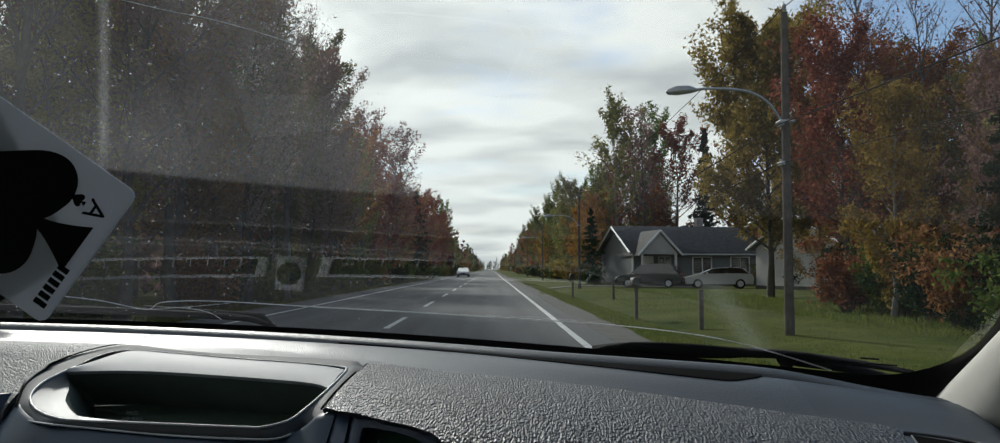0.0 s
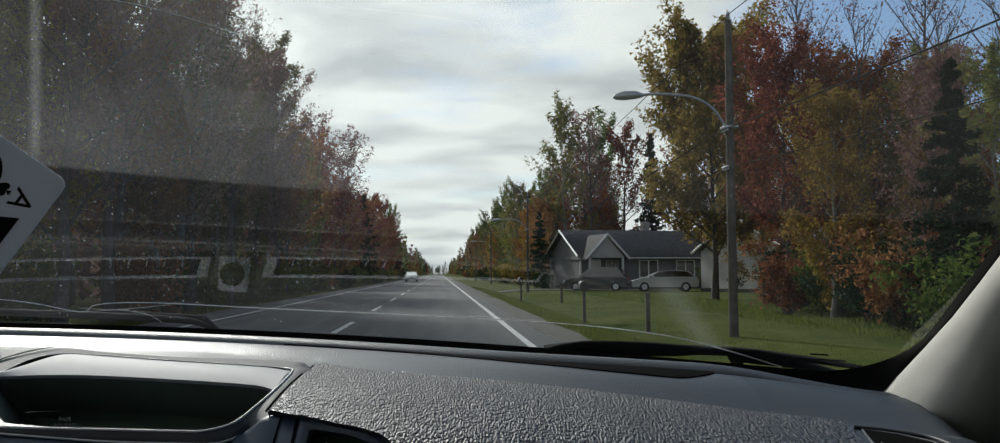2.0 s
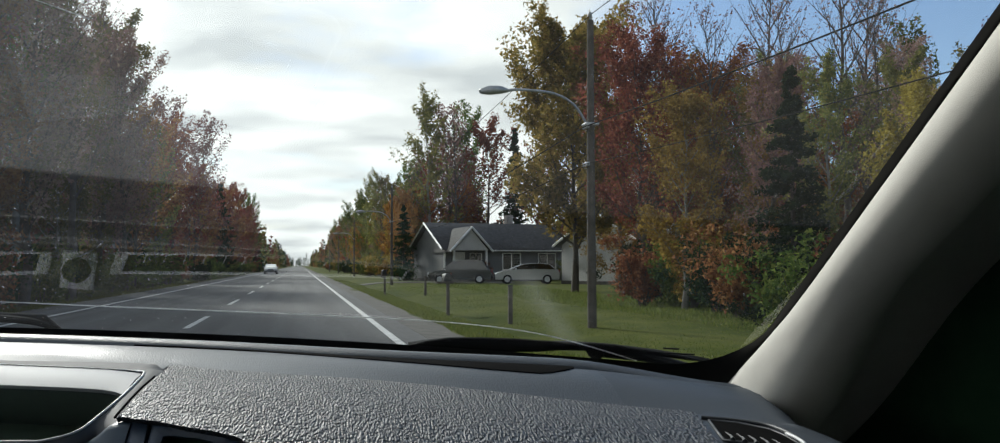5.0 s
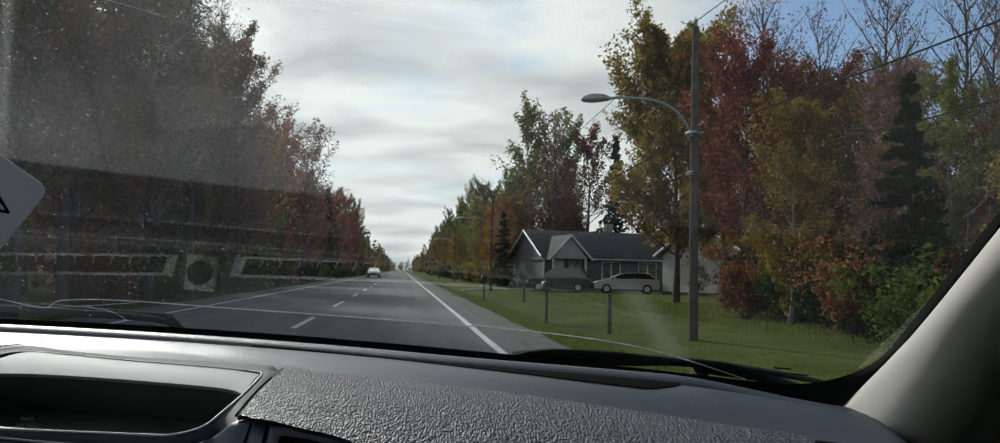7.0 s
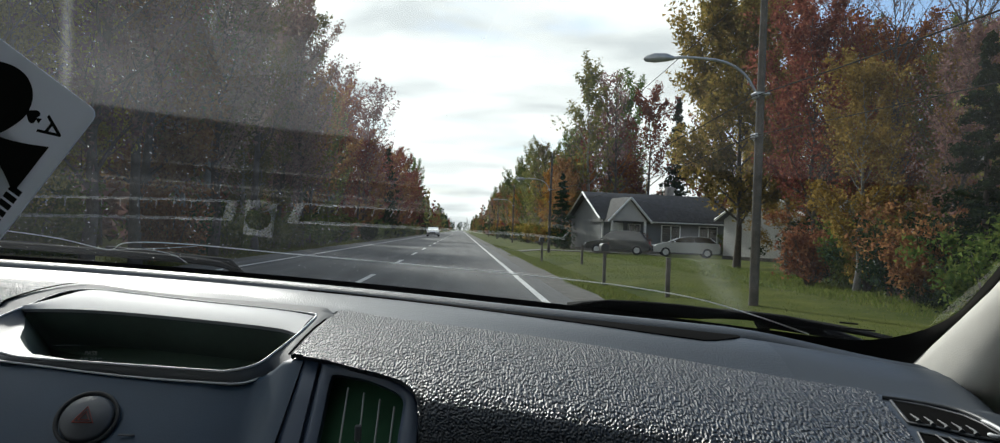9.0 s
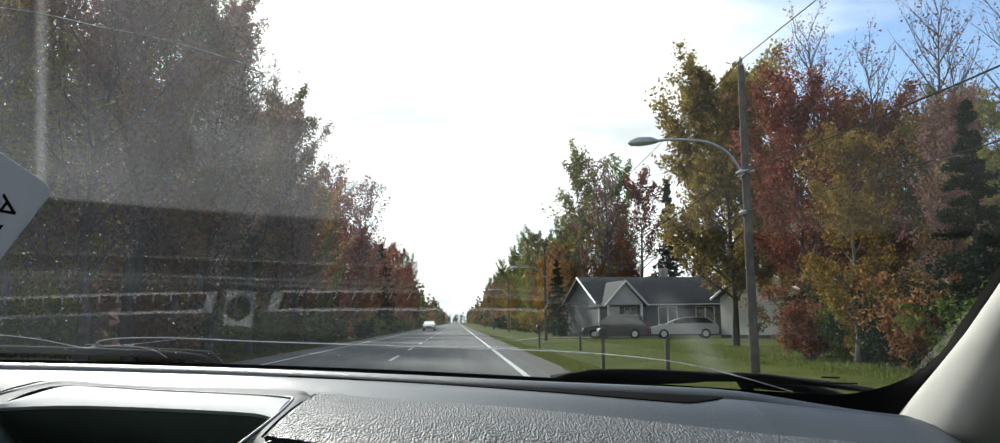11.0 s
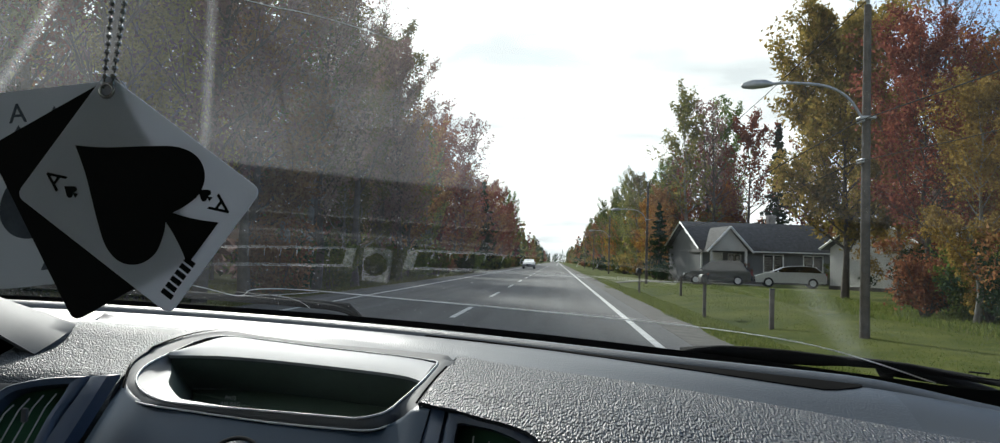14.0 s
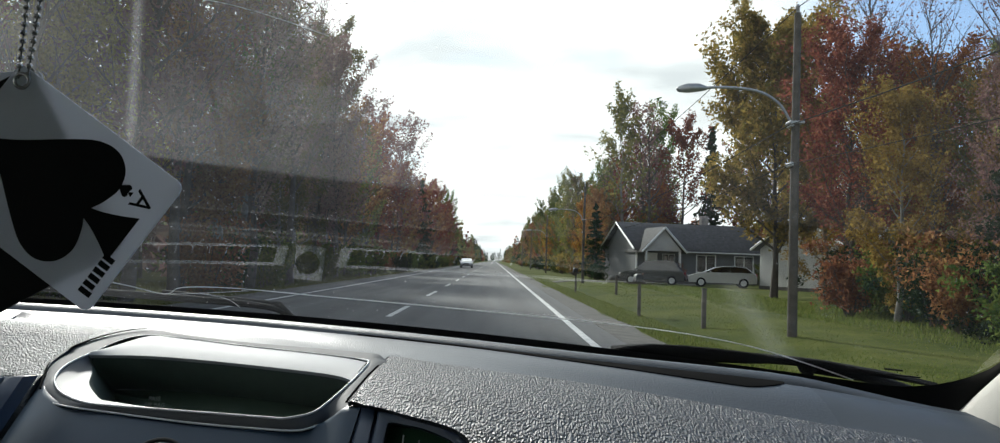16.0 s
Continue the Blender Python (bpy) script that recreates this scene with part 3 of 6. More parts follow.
def shrub(name, label, mat, height, width, count, size, seed=0):
    r = random.Random(seed)
    t = thing(name, label, "shrub")
    wood, centres, spreads = [], [], []
    for k in range(14):
        ang = k * 2.4
        tip = Vector((math.cos(ang), math.sin(ang), 0)) * width * 0.45 * math.sqrt(r.random()) + Vector((0, 0, height * r.uniform(0.5, 0.95)))
        wood.append(tube([(0.1 * math.cos(ang), 0.1 * math.sin(ang), 0), tip * 0.5 + Vector((0, 0, .1)), tip], [0.02, 0.014, 0.005], 4))
        for s in range(3):
            centres.append(tip * (0.4 + 0.3 * s) + Vector((r.gauss(0, .1), r.gauss(0, .1), 0)) * width); spreads.append(width * r.uniform(0.1, 0.2))
    part("stems", join(*wood), M["bark"], t)
    v, f = leaves(centres, spreads, count, size)
    part("foliage", fast_mesh("foliage", v, f, mat), None, t)
    return t


KINDS = {}


def kinds(far):
    """Each kind of tree, full for the near woods and with fewer, larger leaves for those far down the road."""
    b, p = M["bark"], M["bark_pale"]

    def put(key, make, name, label, mat, bark, h, w, base, count, size, limbs, upright, seed):
        n, s = (int(count * 0.6), size * 1.1) if far else (int(count * 1.8), size * 0.75)
        KINDS[key, far] = make(name, label, M[mat], bark, h, w, base, n, s, limbs, upright, seed, 5 if far else 7, 0 if far else 1)
    for row in (("red", "maple_tree", "tall red maple with dark crimson autumn leaves on the grass", "red", b, 10.6, 6.4, 0.16, 12000, 0.105, 24, 0.8, 1),
                ("broad", "maple_tree", "broad old maple with yellow-green leaves on the lawn", "gold", b, 12.5, 8.4, 0.14, 24000, 0.165, 38, 0.75, 21),
                ("red2", "maple_tree", "red-leaved maple with thinning crown at the forest edge", "red", b, 11.5, 5.6, 0.2, 6500, 0.12, 20, 0.6, 2),
                ("orange", "maple_tree", "orange autumn maple with a dense low crown", "orange", b, 9.0, 6.0, 0.08, 11000, 0.105, 24, 0.6, 3),
                ("rust", "oak_tree", "rust-brown autumn oak with a ragged crown", "rust", b, 11.5, 6.0, 0.12, 9000, 0.115, 22, 0.6, 4),
                ("yellow", "poplar_tree", "yellow-leaved young poplar at the roadside", "yellow", p, 8.5, 4.6, 0.08, 9000, 0.10, 24, 0.7, 5),
                ("green", "poplar_tree", "tall green poplar with an open upright crown", "green", p, 14.5, 6.2, 0.12, 10000, 0.125, 26, 1.1, 6),
                ("olive", "birch_tree", "tall olive-green birch with thin leaves", "olive", p, 13.5, 5.6, 0.12, 8500, 0.125, 24, 0.8, 7),
                ("mauve", "ash_tree", "half-bare ash tree with brownish mauve leaves", "mauve", b, 12.5, 5.8, 0.15, 6000, 0.11, 26, 0.9, 8),
                ("bare", "bare_tree", "leafless grey tree standing above the others", "mauve", b, 14.0, 4.6, 0.3, 500, 0.10, 28, 1.1, 9)):
        put(row[0], broadleaf, *row[1:])
    for key, h, w, count, size, seed in (("spruce", 11.0, 4.6, 10000, 0.14, 10), ("spruce2", 13.5, 3.8, 7000, 0.17, 11)):
        n, s = (int(count * 0.6), size * 1.2) if far else (count * 2, size * 0.75)
        KINDS[key, far] = conifer("spruce_tree", "dark green spruce with drooping boughs" if key == "spruce" else "slender dark spruce in the woods", M["spruce"], b, h, w, n, s, seed)
    for key, label, mat, h, w, seed in (("sh_green", "green leafy shrub at the wood's edge", "green", 2.2, 2.6, 12), ("sh_rust", "rust-coloured autumn shrub at the wood's edge", "rust", 2.6, 2.8, 13),
                                        ("sh_yellow", "yellowing shrub at the wood's edge", "yellow", 2.4, 2.4, 14), ("sh_dark", "dark evergreen bush at the wood's edge", "spruce", 2.3, 2.8, 15)):
        KINDS[key, far] = shrub("shrub", label, M[mat], h, w, 1000 if far else 4200, 0.125 if far else 0.07, seed)


kinds(False)
kinds(True)
USED = set()


HEIGHT = {"broad": 12.5, "red": 10.6, "red2": 11.5, "orange": 9.0, "rust": 11.5, "yellow": 8.5, "green": 14.5, "olive": 13.5, "mauve": 12.5, "bare": 14.0, "spruce": 11.0, "spruce2": 13.5}
low = random.Random(11)


def plant(kind, x, y, s=1.0, rz=None, label="", group="trees beside the road", behind=False):
    if kind in HEIGHT and 5 < x and y < 78:          # tree heights on the right capped by distance, so tops fit the camera's view
        s = min(s, (1.4 + 0.220 * math.hypot(x, y)) / HEIGHT[kind] * low.uniform(0.82, 1.06) * {"bare": 1.5, "red": 1.2, "broad": 1.2}.get(kind, 1.0))
    key = (kind, y > 62 or behind)
    ob = KINDS[key]
    rz = rz if rz is not None else random.uniform(0, 360)
    m = pose(x, y, lie(x, y) - 0.03, 0, 0, rz)
    if key in USED:
        t = copy_thing(ob, m)
    else:
        t = ob
        t.matrix_basis = m
        USED.add(key)
    t.scale = (s, s, s)
    return tagged(t, label, group=group)


# single trees and bushes that stand out beside the lawn
for kind, x, y, s in (("red", 12.8, 30, 0.95), ("broad", 13.0, 39, 1.0), ("yellow", 16.2, 41, 1.0), ("yellow", 15.0, 23.5, 1.1), ("olive", 15.5, 19, 1.0), ("orange", 16.2, 31, 1.05),
                      ("yellow", 10.6, 22.0, 0.8), ("olive", 12.0, 17.5, 0.8), ("mauve", 13.0, 21.5, 0.85), ("sh_dark", 11.8, 27.5, 0.9), ("sh_green", 12.5, 26, 0.9), ("spruce", 10.4, 16.2, 0.95),
                      ("sh_rust", 10.6, 25, 0.9), ("sh_rust", 10.2, 18.2, 0.9), ("sh_dark", 10.8, 20.5, 0.9), ("sh_green", 11.4, 23.3, 1.0), ("yellow", 11.5, 13.5, 0.95), ("sh_green", 8.4, 12.8, 0.8)):
    plant(kind, x, y, s)
for kind, x, y, s in (("sh_green", 13.4, 24.5, 1.0), ("sh_rust", 13.9, 29.0, 1.0), ("sh_dark", 15.2, 34, 1.1), ("sh_green", 12.4, 20.2, 0.9), ("sh_rust", 11.6, 15.2, 1.0), ("sh_yellow", 11.0, 22.3, 0.8),
                      ("olive", 15.8, 27.0, 1.0), ("rust", 17.4, 33.5, 1.0), ("olive", 18.4, 38.5, 1.0), ("bare", 16.4, 36.0, 0.9), ("mauve", 14.0, 16.0, 1.0), ("olive", 17.0, 15.0, 1.1), ("rust", 13.2, 12.2, 1.0), ("bare", 13.6, 18.8, 0.95),
                      ("bare", 14.5, 24.0, 1.0), ("bare", 15.5, 29.5, 1.0), ("bare", 16.8, 21.5, 1.0), ("bare", 14.6, 33.0, 1.0)):
    plant(kind, x, y, s)
R = random.Random(5)
# woods behind, along the right
right_mix = ["rust", "red2", "olive", "mauve", "orange", "yellow", "green", "olive", "mauve", "bare", "bare"]
for k in range(70):
    y = 12 + 3.6 * k * (0.75 + 0.25 * k / 70) + R.uniform(-1, 1)
    near = 18.5 + R.uniform(0, 3) if y < 46 else (27 + R.uniform(0, 3) if y < 80 else 9.0 + R.uniform(0, 2.5))
    plant(R.choice(right_mix), near, y, R.uniform(0.72, 0.95))
    if y < 150:
        plant(R.choice(right_mix), near + 5 + R.uniform(-1, 2), y + 1.5, R.uniform(0.8, 1.0), behind=True)
    if y > 78:
        plant(R.choice(["sh_green", "sh_rust", "sh_yellow", "sh_dark"]), near - 1.5, y, R.uniform(0.7, 1.1), group="shrubs beside the road")
# woods along the left
left_mix = ["olive", "green", "mauve", "rust", "olive", "rust", "mauve", "bare", "spruce", "red2", "yellow"]
for k in range(62):
    y = 13 + 3.3 * k * (0.7 + 0.3 * k / 62) + R.uniform(-1, 1)
    mix = left_mix if y < 75 or R.random() < 0.62 else ["red2", "rust", "mauve"]
    x = -10.7 - R.uniform(0, 2.2)
    plant(R.choice(mix), x, y, R.choice((0.8, 0.95, 1.05, 1.15, 1.28)) * R.uniform(0.95, 1.05))
    if y < 130 and R.random() < 0.6:
        plant(R.choice(left_mix), x - 4 - R.uniform(0, 2.5), y + 1.3, R.uniform(0.85, 1.25), behind=True)
    plant(R.choice(["sh_green", "sh_rust", "sh_dark", "sh_green"]), x + 1.2 + R.uniform(-.5, .3), y - 1, R.uniform(0.75, 1.15), group="shrubs beside the road")
# half-bare trees before the left woods, their trunks and limbs in the open
for kind, x, y, s in (("bare", -9.9, 17.5, 0.95), ("mauve", -9.8, 22.5, 1.12), ("bare", -10.2, 27.0, 1.0), ("mauve", -9.7, 33.5, 1.1), ("bare", -9.9, 41.0, 1.05), ("mauve", -9.8, 52.0, 1.1)):
    plant(kind, x, y, s)


def far_woods(x0, x1, y0, y1, h, count, mats, seed):
    """Woods too far off to tell tree from tree: ragged crowns of leaf tufts, in one mesh."""
    r = np.random.default_rng(seed)
    n = count // 130
    for m, share in mats:
        k = int(n * share)
        cy = y0 + (y1 - y0) * r.random(k) ** 1.6
        cx = x0 + (x1 - x0) * r.random(k)
        hh = h * (0.65 + 0.5 * r.random(k))
        cen, spr = [], []
        for a, b, c in zip(cx, cy, hh):
            for s in range(9):
                u = 0.1 + 0.9 * s / 9
                cen.append((a + r.normal() * 0.9 * (1.1 - u), b + r.normal() * 0.9, c * u)); spr.append(2.3 * (1.15 - u))
        v, f = leaves(cen, spr, int(count * share * 1.8), 0.5)
        ob = part("far_woods", fast_mesh("far_woods", v, f, M[m]), None)
        tagged(ob, "distant mixed autumn woods along the road", "woods", kind="stuff")


far_woods(9.5, 22, 230, 900, 13, 26000, (("rust", 0.3), ("olive", 0.3), ("spruce", 0.4)), 3)
far_woods(-24, -11.5, 205, 900, 14, 26000, (("rust", 0.25), ("olive", 0.35), ("spruce", 0.4)), 4)
far_woods(-60, 60, 900, 1400, 14, 9000, (("spruce", 1.0),), 5)
far_woods(27, 48, 4, 190, 8.5, 30000, (("rust", 0.4), ("olive", 0.3), ("spruce", 0.3)), 6)
far_woods(-42, -16, 2, 200, 9.0, 60000, (("mauve", 0.35), ("olive", 0.35), ("spruce", 0.3)), 8)


def grass_blades(x0, x1, y0, y1, count, height, seed):
    r = np.random.default_rng(seed)
    x = x0 + (x1 - x0) * r.random(count)
    y = y0 + (y1 - y0) * r.random(count) ** 1.7
    z = np.array([lie(a, b) for a, b in zip(x, y)])
    h = height * (0.4 + r.random(count))
    ang = r.random(count) * 6.283
    w = 0.004 + 0.005 * r.random(count) + 0.00022 * y
    p = np.stack([x, y, z - 0.01], 1)
    side = np.stack([np.cos(ang), np.sin(ang), 0 * ang], 1) * w[:, None]
    lean = np.stack([r.normal(size=count) * 0.35 * h, r.normal(size=count) * 0.35 * h, h], 1)
    v = np.stack([p - side, p + side, p + lean + side * 0.2, p + lean - side * 0.2], 1).reshape(-1, 3)
    ob = part("grass", fast_mesh("grass", v, np.arange(count * 4).reshape(-1, 4), M["blade"]), None)
    tagged(ob, "short green and yellowing roadside grass", "grass", kind="stuff")


grass_blades(4.0, 10, 8, 60, 40000, 0.028, 23)
grass_blades(2.95, 4.3, 8, 80, 22000, 0.06, 20)
grass_blades(8.5, 13, 9, 60, 28000, 0.10, 22)
grass_blades(-13, -7.6, 9, 70, 20000, 0.16, 21)

# ---------------------------------------------------------------- poles, wires and roadside things
def street_pole(x, y, arm):
    t = thing("utility_pole", "tall weathered wooden utility pole" + (" with a curved street lamp arm" if arm else ""), "utility pole", "utility poles", at=(x, y, lie(x, y) - 0.05))
    part("pole", tube([(0, 0, -0.3), (0, 0, 3), (0.02, 0, 6.6)], [0.10, 0.088, 0.07], 12), M["wood_pole"], t)
    part("insulator", tube([(0.02, 0, 6.6), (0.02, 0, 6.68), (0.02, 0, 6.7), (0.02, 0, 6.78)], [0.03, 0.03, 0.05, 0.03], 8), M["steel"], t)
    for z in (4.3, 3.5):
        part("bracket", box(0.06, 0.3, 0.08, 0.01, (-0.1, 0, z)), M["steel"], t)
    if arm:
        a = part("lamp_arm", tube(spline([(-0.08, 0, 4.35), (-0.35, 0, 4.75), (-0.8, 0, 4.98), (-1.5, 0, 5.03), (-1.85, 0, 5.0)], 5), 0.03, 8), M["steel"], t)
        head = tube([(-1.8, 0, 5.0), (-1.95, 0, 5.01), (-2.2, 0, 4.99), (-2.38, 0, 4.96), (-2.42, 0, 4.96)], [0.04, 0.085, 0.10, 0.06, 0.02], 10)
        hd = part("lamp_head", head, M["steel"], a)
        part("strap", box(0.3, 0.3, 0.05, 0.01, (0, 0, 4.35)), M["steel"], t)
    return t


for y, arm in ((16.8, True), (57, True), (98, True), (140, False), (182, False), (-22, False)):
    street_pole(6.0, y, arm)


def wire(z, x, r):
    pts = []
    ys = [-22, 16.8, 57, 98, 140, 182]
    for a, b in zip(ys, ys[1:]):
        for k in range(10):
            u = k / 10
            pts.append((x, a + (b - a) * u, z - 0.45 * 4 * u * (1 - u) + lie(6.0, a) - 0.05))
    pts.append((x, 182, z))
    w = part("overhead_wire", tube(pts, r, 5), M["cable"])
    tagged(w, "black overhead cable strung between the utility poles", "cable", "overhead cables")


wire(6.72, 6.02, 0.010)
wire(4.3, 5.87, 0.012)
wire(3.5, 5.87, 0.008)
# ---------------------------------------------------------------- the car: sheets that shape its cabin
CENTRE = -0.37                                   # the car's middle


def zt(x):
    """Height of the dashboard's top."""
    return 1.1385 - 0.035 * x


def y_base(x):
    """Where the windscreen meets the dashboard."""
    return 0.92 - 0.65 * (x - CENTRE) ** 2


def ease(a, b, x):
    u = min(1, max(0, (x - a) / (b - a)))
    return u * u * (3 - 2 * u)


def y_lip(x):
    return y_base(x) - 0.10 + 0.065 * ease(0.05, 0.35, x)


def y_panel(x):
    """Rear edge of the grained pad before the passenger."""
    return 0.6228 - 0.4308 * x + 1.246 * x ** 2 - 4.276 * x ** 3


def droop(x):
    """How far the dashboard's rear part sinks towards its right end."""
    return 0.011 * ease(0.02, 0.30, x)


def y_ring(x):
    """Far edge of the display's surround."""
    return 0.6254 - 0.36 * (x + 0.087)


def along(table, d):
    """Straight steps through a table of (place, value)."""
    if d <= table[0][0]:
        return table[0][1]
    for (a, p), (b, q) in zip(table, table[1:]):
        if d <= b:
            return p + (q - p) * (d - a) / (b - a)
    return table[-1][1]


def top_z(x, y):
    """Height of the dashboard's top: it rises a little to the lip and sinks towards the passenger's end."""
    yl = y_lip(x)
    behind = min(1, max(0, (yl - 0.03 - y) / max(0.02, yl - 0.03 - y_panel(x))))
    crease = 0.0045 * ease(-0.03, 0.06, x) * max(0, (behind - 0.45) / 0.55)
    return zt(x) - crease - droop(x) * behind + 0.0065 * ease(yl - 0.13, yl - 0.02, y) * (1 - behind ** 2) * (1 - 0.85 * ease(0.24, 0.36, x))


PAD_ROLL = [(0, 0), (0.03, 0.0008), (0.06, 0.0025), (0.09, 0.005), (0.12, 0.0092), (0.15, 0.0150), (0.165, 0.0190), (0.176, 0.0245), (0.184, 0.032), (0.190, 0.044), (0.195, 0.065),
            (0.199, 0.10), (0.201, 0.16)]


def pad_z(x, y):
    return zt(x) - droop(x) - along(PAD_ROLL, y_panel(x) - y)


def screen_at(x, z, out=0.0):
    """A place on the windscreen's inner face, or out metres before it."""
    zb = zt(x) + 0.010
    k = 1.25 - 0.06 * (1 - ((x - CENTRE) / 0.8) ** 2)
    return Vector((x, y_base(x) - k * (z - zb) + 0.62 * out, z + 0.78 * out))


def span(a, b, n):
    return [a + (b - a) * k / (n - 1) for k in range(n)]


car = thing("car", "dark car with a grey cabin, parked in its lane", "car")


def windscreen():
    zs = [0.0, 0.02, 0.05, 0.1, 0.18, 0.28, 0.38, 0.47]
    rows = [[screen_at(x, zt(x) + 0.002 + dz) for x in span(-1.15, 0.41, 33)] for dz in zs]
    ws = part("windscreen", grid(rows), M["glass"], car, "cracked windscreen with dirt and painted sun haze")
    ws.visible_shadow = False
    rim = [(screen_at(x, zt(x) - 0.008), screen_at(x, zt(x) + 0.0105)) for x in span(-1.15, 0.325, 34)]
    for k in range(1, 9):
        q = math.pi / 2 * k / 8
        x = 0.325 + 0.048 * math.sin(q)
        rim.append((screen_at(0.325 + 0.080 * min(1, k / 5), zt(0.41) - 0.005 + 0.045 * max(0, (k - 5) / 3)), screen_at(x, zt(x) + 0.0105 + 0.04 * (1 - math.cos(q)))))
    rim += [(screen_at(0.40, z), screen_at(0.373 - 0.002 * (z - 1.18), z)) for z in span(1.19, 1.60, 12)]
    inset = Vector((0, -0.002, 0))
    part("black_band", grid([[a + inset, a.lerp(b, 0.5) + inset, b + inset] for a, b in rim]), M["frit"], ws, "black printed border of the glass")

    def line(name, pts, r, label=""):
        p = [screen_at(x, z) for x, z in pts]
        part(name, tube([q + Vector((0, -0.001, 0)) for q in spline(p, 5)], r, 4), M["crack"], ws, label)
    long_crack = ((-0.60, 1.203), (-0.48, 1.1953), (-0.414, 1.1875), (-0.365, 1.1766), (-0.342, 1.1851), (-0.281, 1.1867), (-0.161, 1.1808), (-0.016, 1.1754),
                  (0.14, 1.170), (0.218, 1.163), (0.265, 1.1525), (0.309, 1.1388))
    line("crack", long_crack, 0.00045, "long pale crack in the glass")
    line("crack", ((-0.365, 1.1766), (-0.314, 1.1797), (-0.262, 1.1845)), 0.0002)
    line("crack", ((-0.322, 1.1789), (-0.293, 1.1736), (-0.28, 1.1642)), 0.0002)
    line("crack", ((-0.56, 1.462), (-0.396, 1.4527), (-0.326, 1.4443), (-0.271, 1.4363), (-0.225, 1.4262), (-0.198, 1.421), (-0.162, 1.4117), (-0.123, 1.3995)), 0.0003)
    for x0, x1, z, h in ((0.321, 0.331, 1.1527, 0.0012), (0.324, 0.342, 1.1485, 0.0010)):
        bar = [[screen_at(x, q, -0.0012) for x in span(x0, x1, 4)] for q in (z - h / 2, z + h / 2)]
        part("glass_stamp", slab(bar, (0, 0.0004, 0.0003)), M["frit"], ws, "small dark printed stamp on the glass")


def wiper(pts, pivot):
    """A wiper at rest on the outside of the glass: rubber blade, yokes and arm."""
    line = spline([screen_at(x, z, 0.010) for x, z in pts], 6)
    w = part("wiper", tube(line, [0.0026 + 0.0018 * math.sin(math.pi * k / (len(line) - 1)) for k in range(len(line))], 7), M["rubber"], car, "black wiper blade at rest")
    up = Vector((0, 0.010, 0.003))
    part("wiper_arm", tube([line[len(line) // 2] + up, line[-4] + up * 1.1, Vector(pivot)], [0.005, 0.006, 0.009], 7), M["rubber"], w)
    for k in (len(line) // 3, 2 * len(line) // 3):
        part("yoke", tube([line[k - 3] + up * .2, line[k] + up, line[k + 3] + up * .2], 0.003, 5), M["rubber"], w)


BLADE = [(0.1305, 1.1413, 1.1408), (0.1445, 1.1466, 1.1407), (0.1645, 1.1511, 1.1402), (0.1895, 1.1523, 1.1390), (0.2175, 1.1524, 1.1385), (0.2385, 1.1515, 1.1401), (0.2545, 1.1514, 1.1426),
         (0.2735, 1.1514, 1.1434), (0.2915, 1.1505, 1.1428), (0.3075, 1.1479, 1.1431), (0.3255, 1.1456, 1.1415), (0.3425, 1.1423, 1.1395), (0.3565, 1.1390, 1.1382)]


def right_wiper():
    """The passenger's wiper, parked low: a one-piece blade with a spoiler along it, the rubber lip, the joint and the arm."""
    rows = []
    for x, hi, lo in BLADE:
        rows.append([screen_at(x, hi + (lo - hi) * u, 0.0027 + 0.004 * math.sin(math.pi * u)) for u in span(0, 1, 6)])
    w = part("wiper", slab(rows, (0.002, 0.009, -0.0006)), M["rubber"], car, "black one-piece wiper blade at rest")
    part("rubber_lip", tube([screen_at(x, hi, 0.002) for x, hi, lo in BLADE], 0.0008, 5), M["rubber"], w)
    part("joint", slab([[screen_at(x, z, 0.0027) for x in (xa, xa + 0.006, xb)] for z, xa, xb in ((1.1440, 0.2735, 0.2870), (1.139, 0.2770, 0.2862), (1.1352, 0.2805, 0.2855))], (0.002, 0.009, -0.0006)),
         M["rubber"], w)
    part("wiper_arm", tube([screen_at(0.282, 1.1365, 0.009), screen_at(0.32, 1.1330, 0.011), Vector((0.40, 0.66, 1.115))], [0.004, 0.005, 0.008], 7), M["rubber"], w)


windscreen()
right_wiper()
wiper(((-0.62, 1.176), (-0.504, 1.1705), (-0.38, 1.1645), (-0.264, 1.158), (-0.232, 1.150)), (-0.20, 0.97, 1.11))


# dashboard
END = [(0.20, 0.318), (0.27, 0.330), (0.3315, 0.342), (0.365, 0.3525), (0.40, 0.3560), (0.43, 0.3565), (0.4873, 0.3610), (0.52, 0.3635), (0.56, 0.3690), (0.605, 0.379), (0.64, 0.384)]
PAD_SIDE = [(0.24, 0.236), (0.30, 0.249), (0.3638, 0.2641), (0.4083, 0.2762), (0.4382, 0.2839), (0.4743, 0.2938), (0.496, 0.2987)]


def dash_front(x):
    if x < -0.46:
        return 0.70
    if x < -0.315:
        return 0.719
    if x < -0.0765:
        return y_ring(x) + 0.002
    return y_panel(x) - 0.006 * (1 - ease(-0.0765, -0.0660, x)) ** 2 + 0.0003


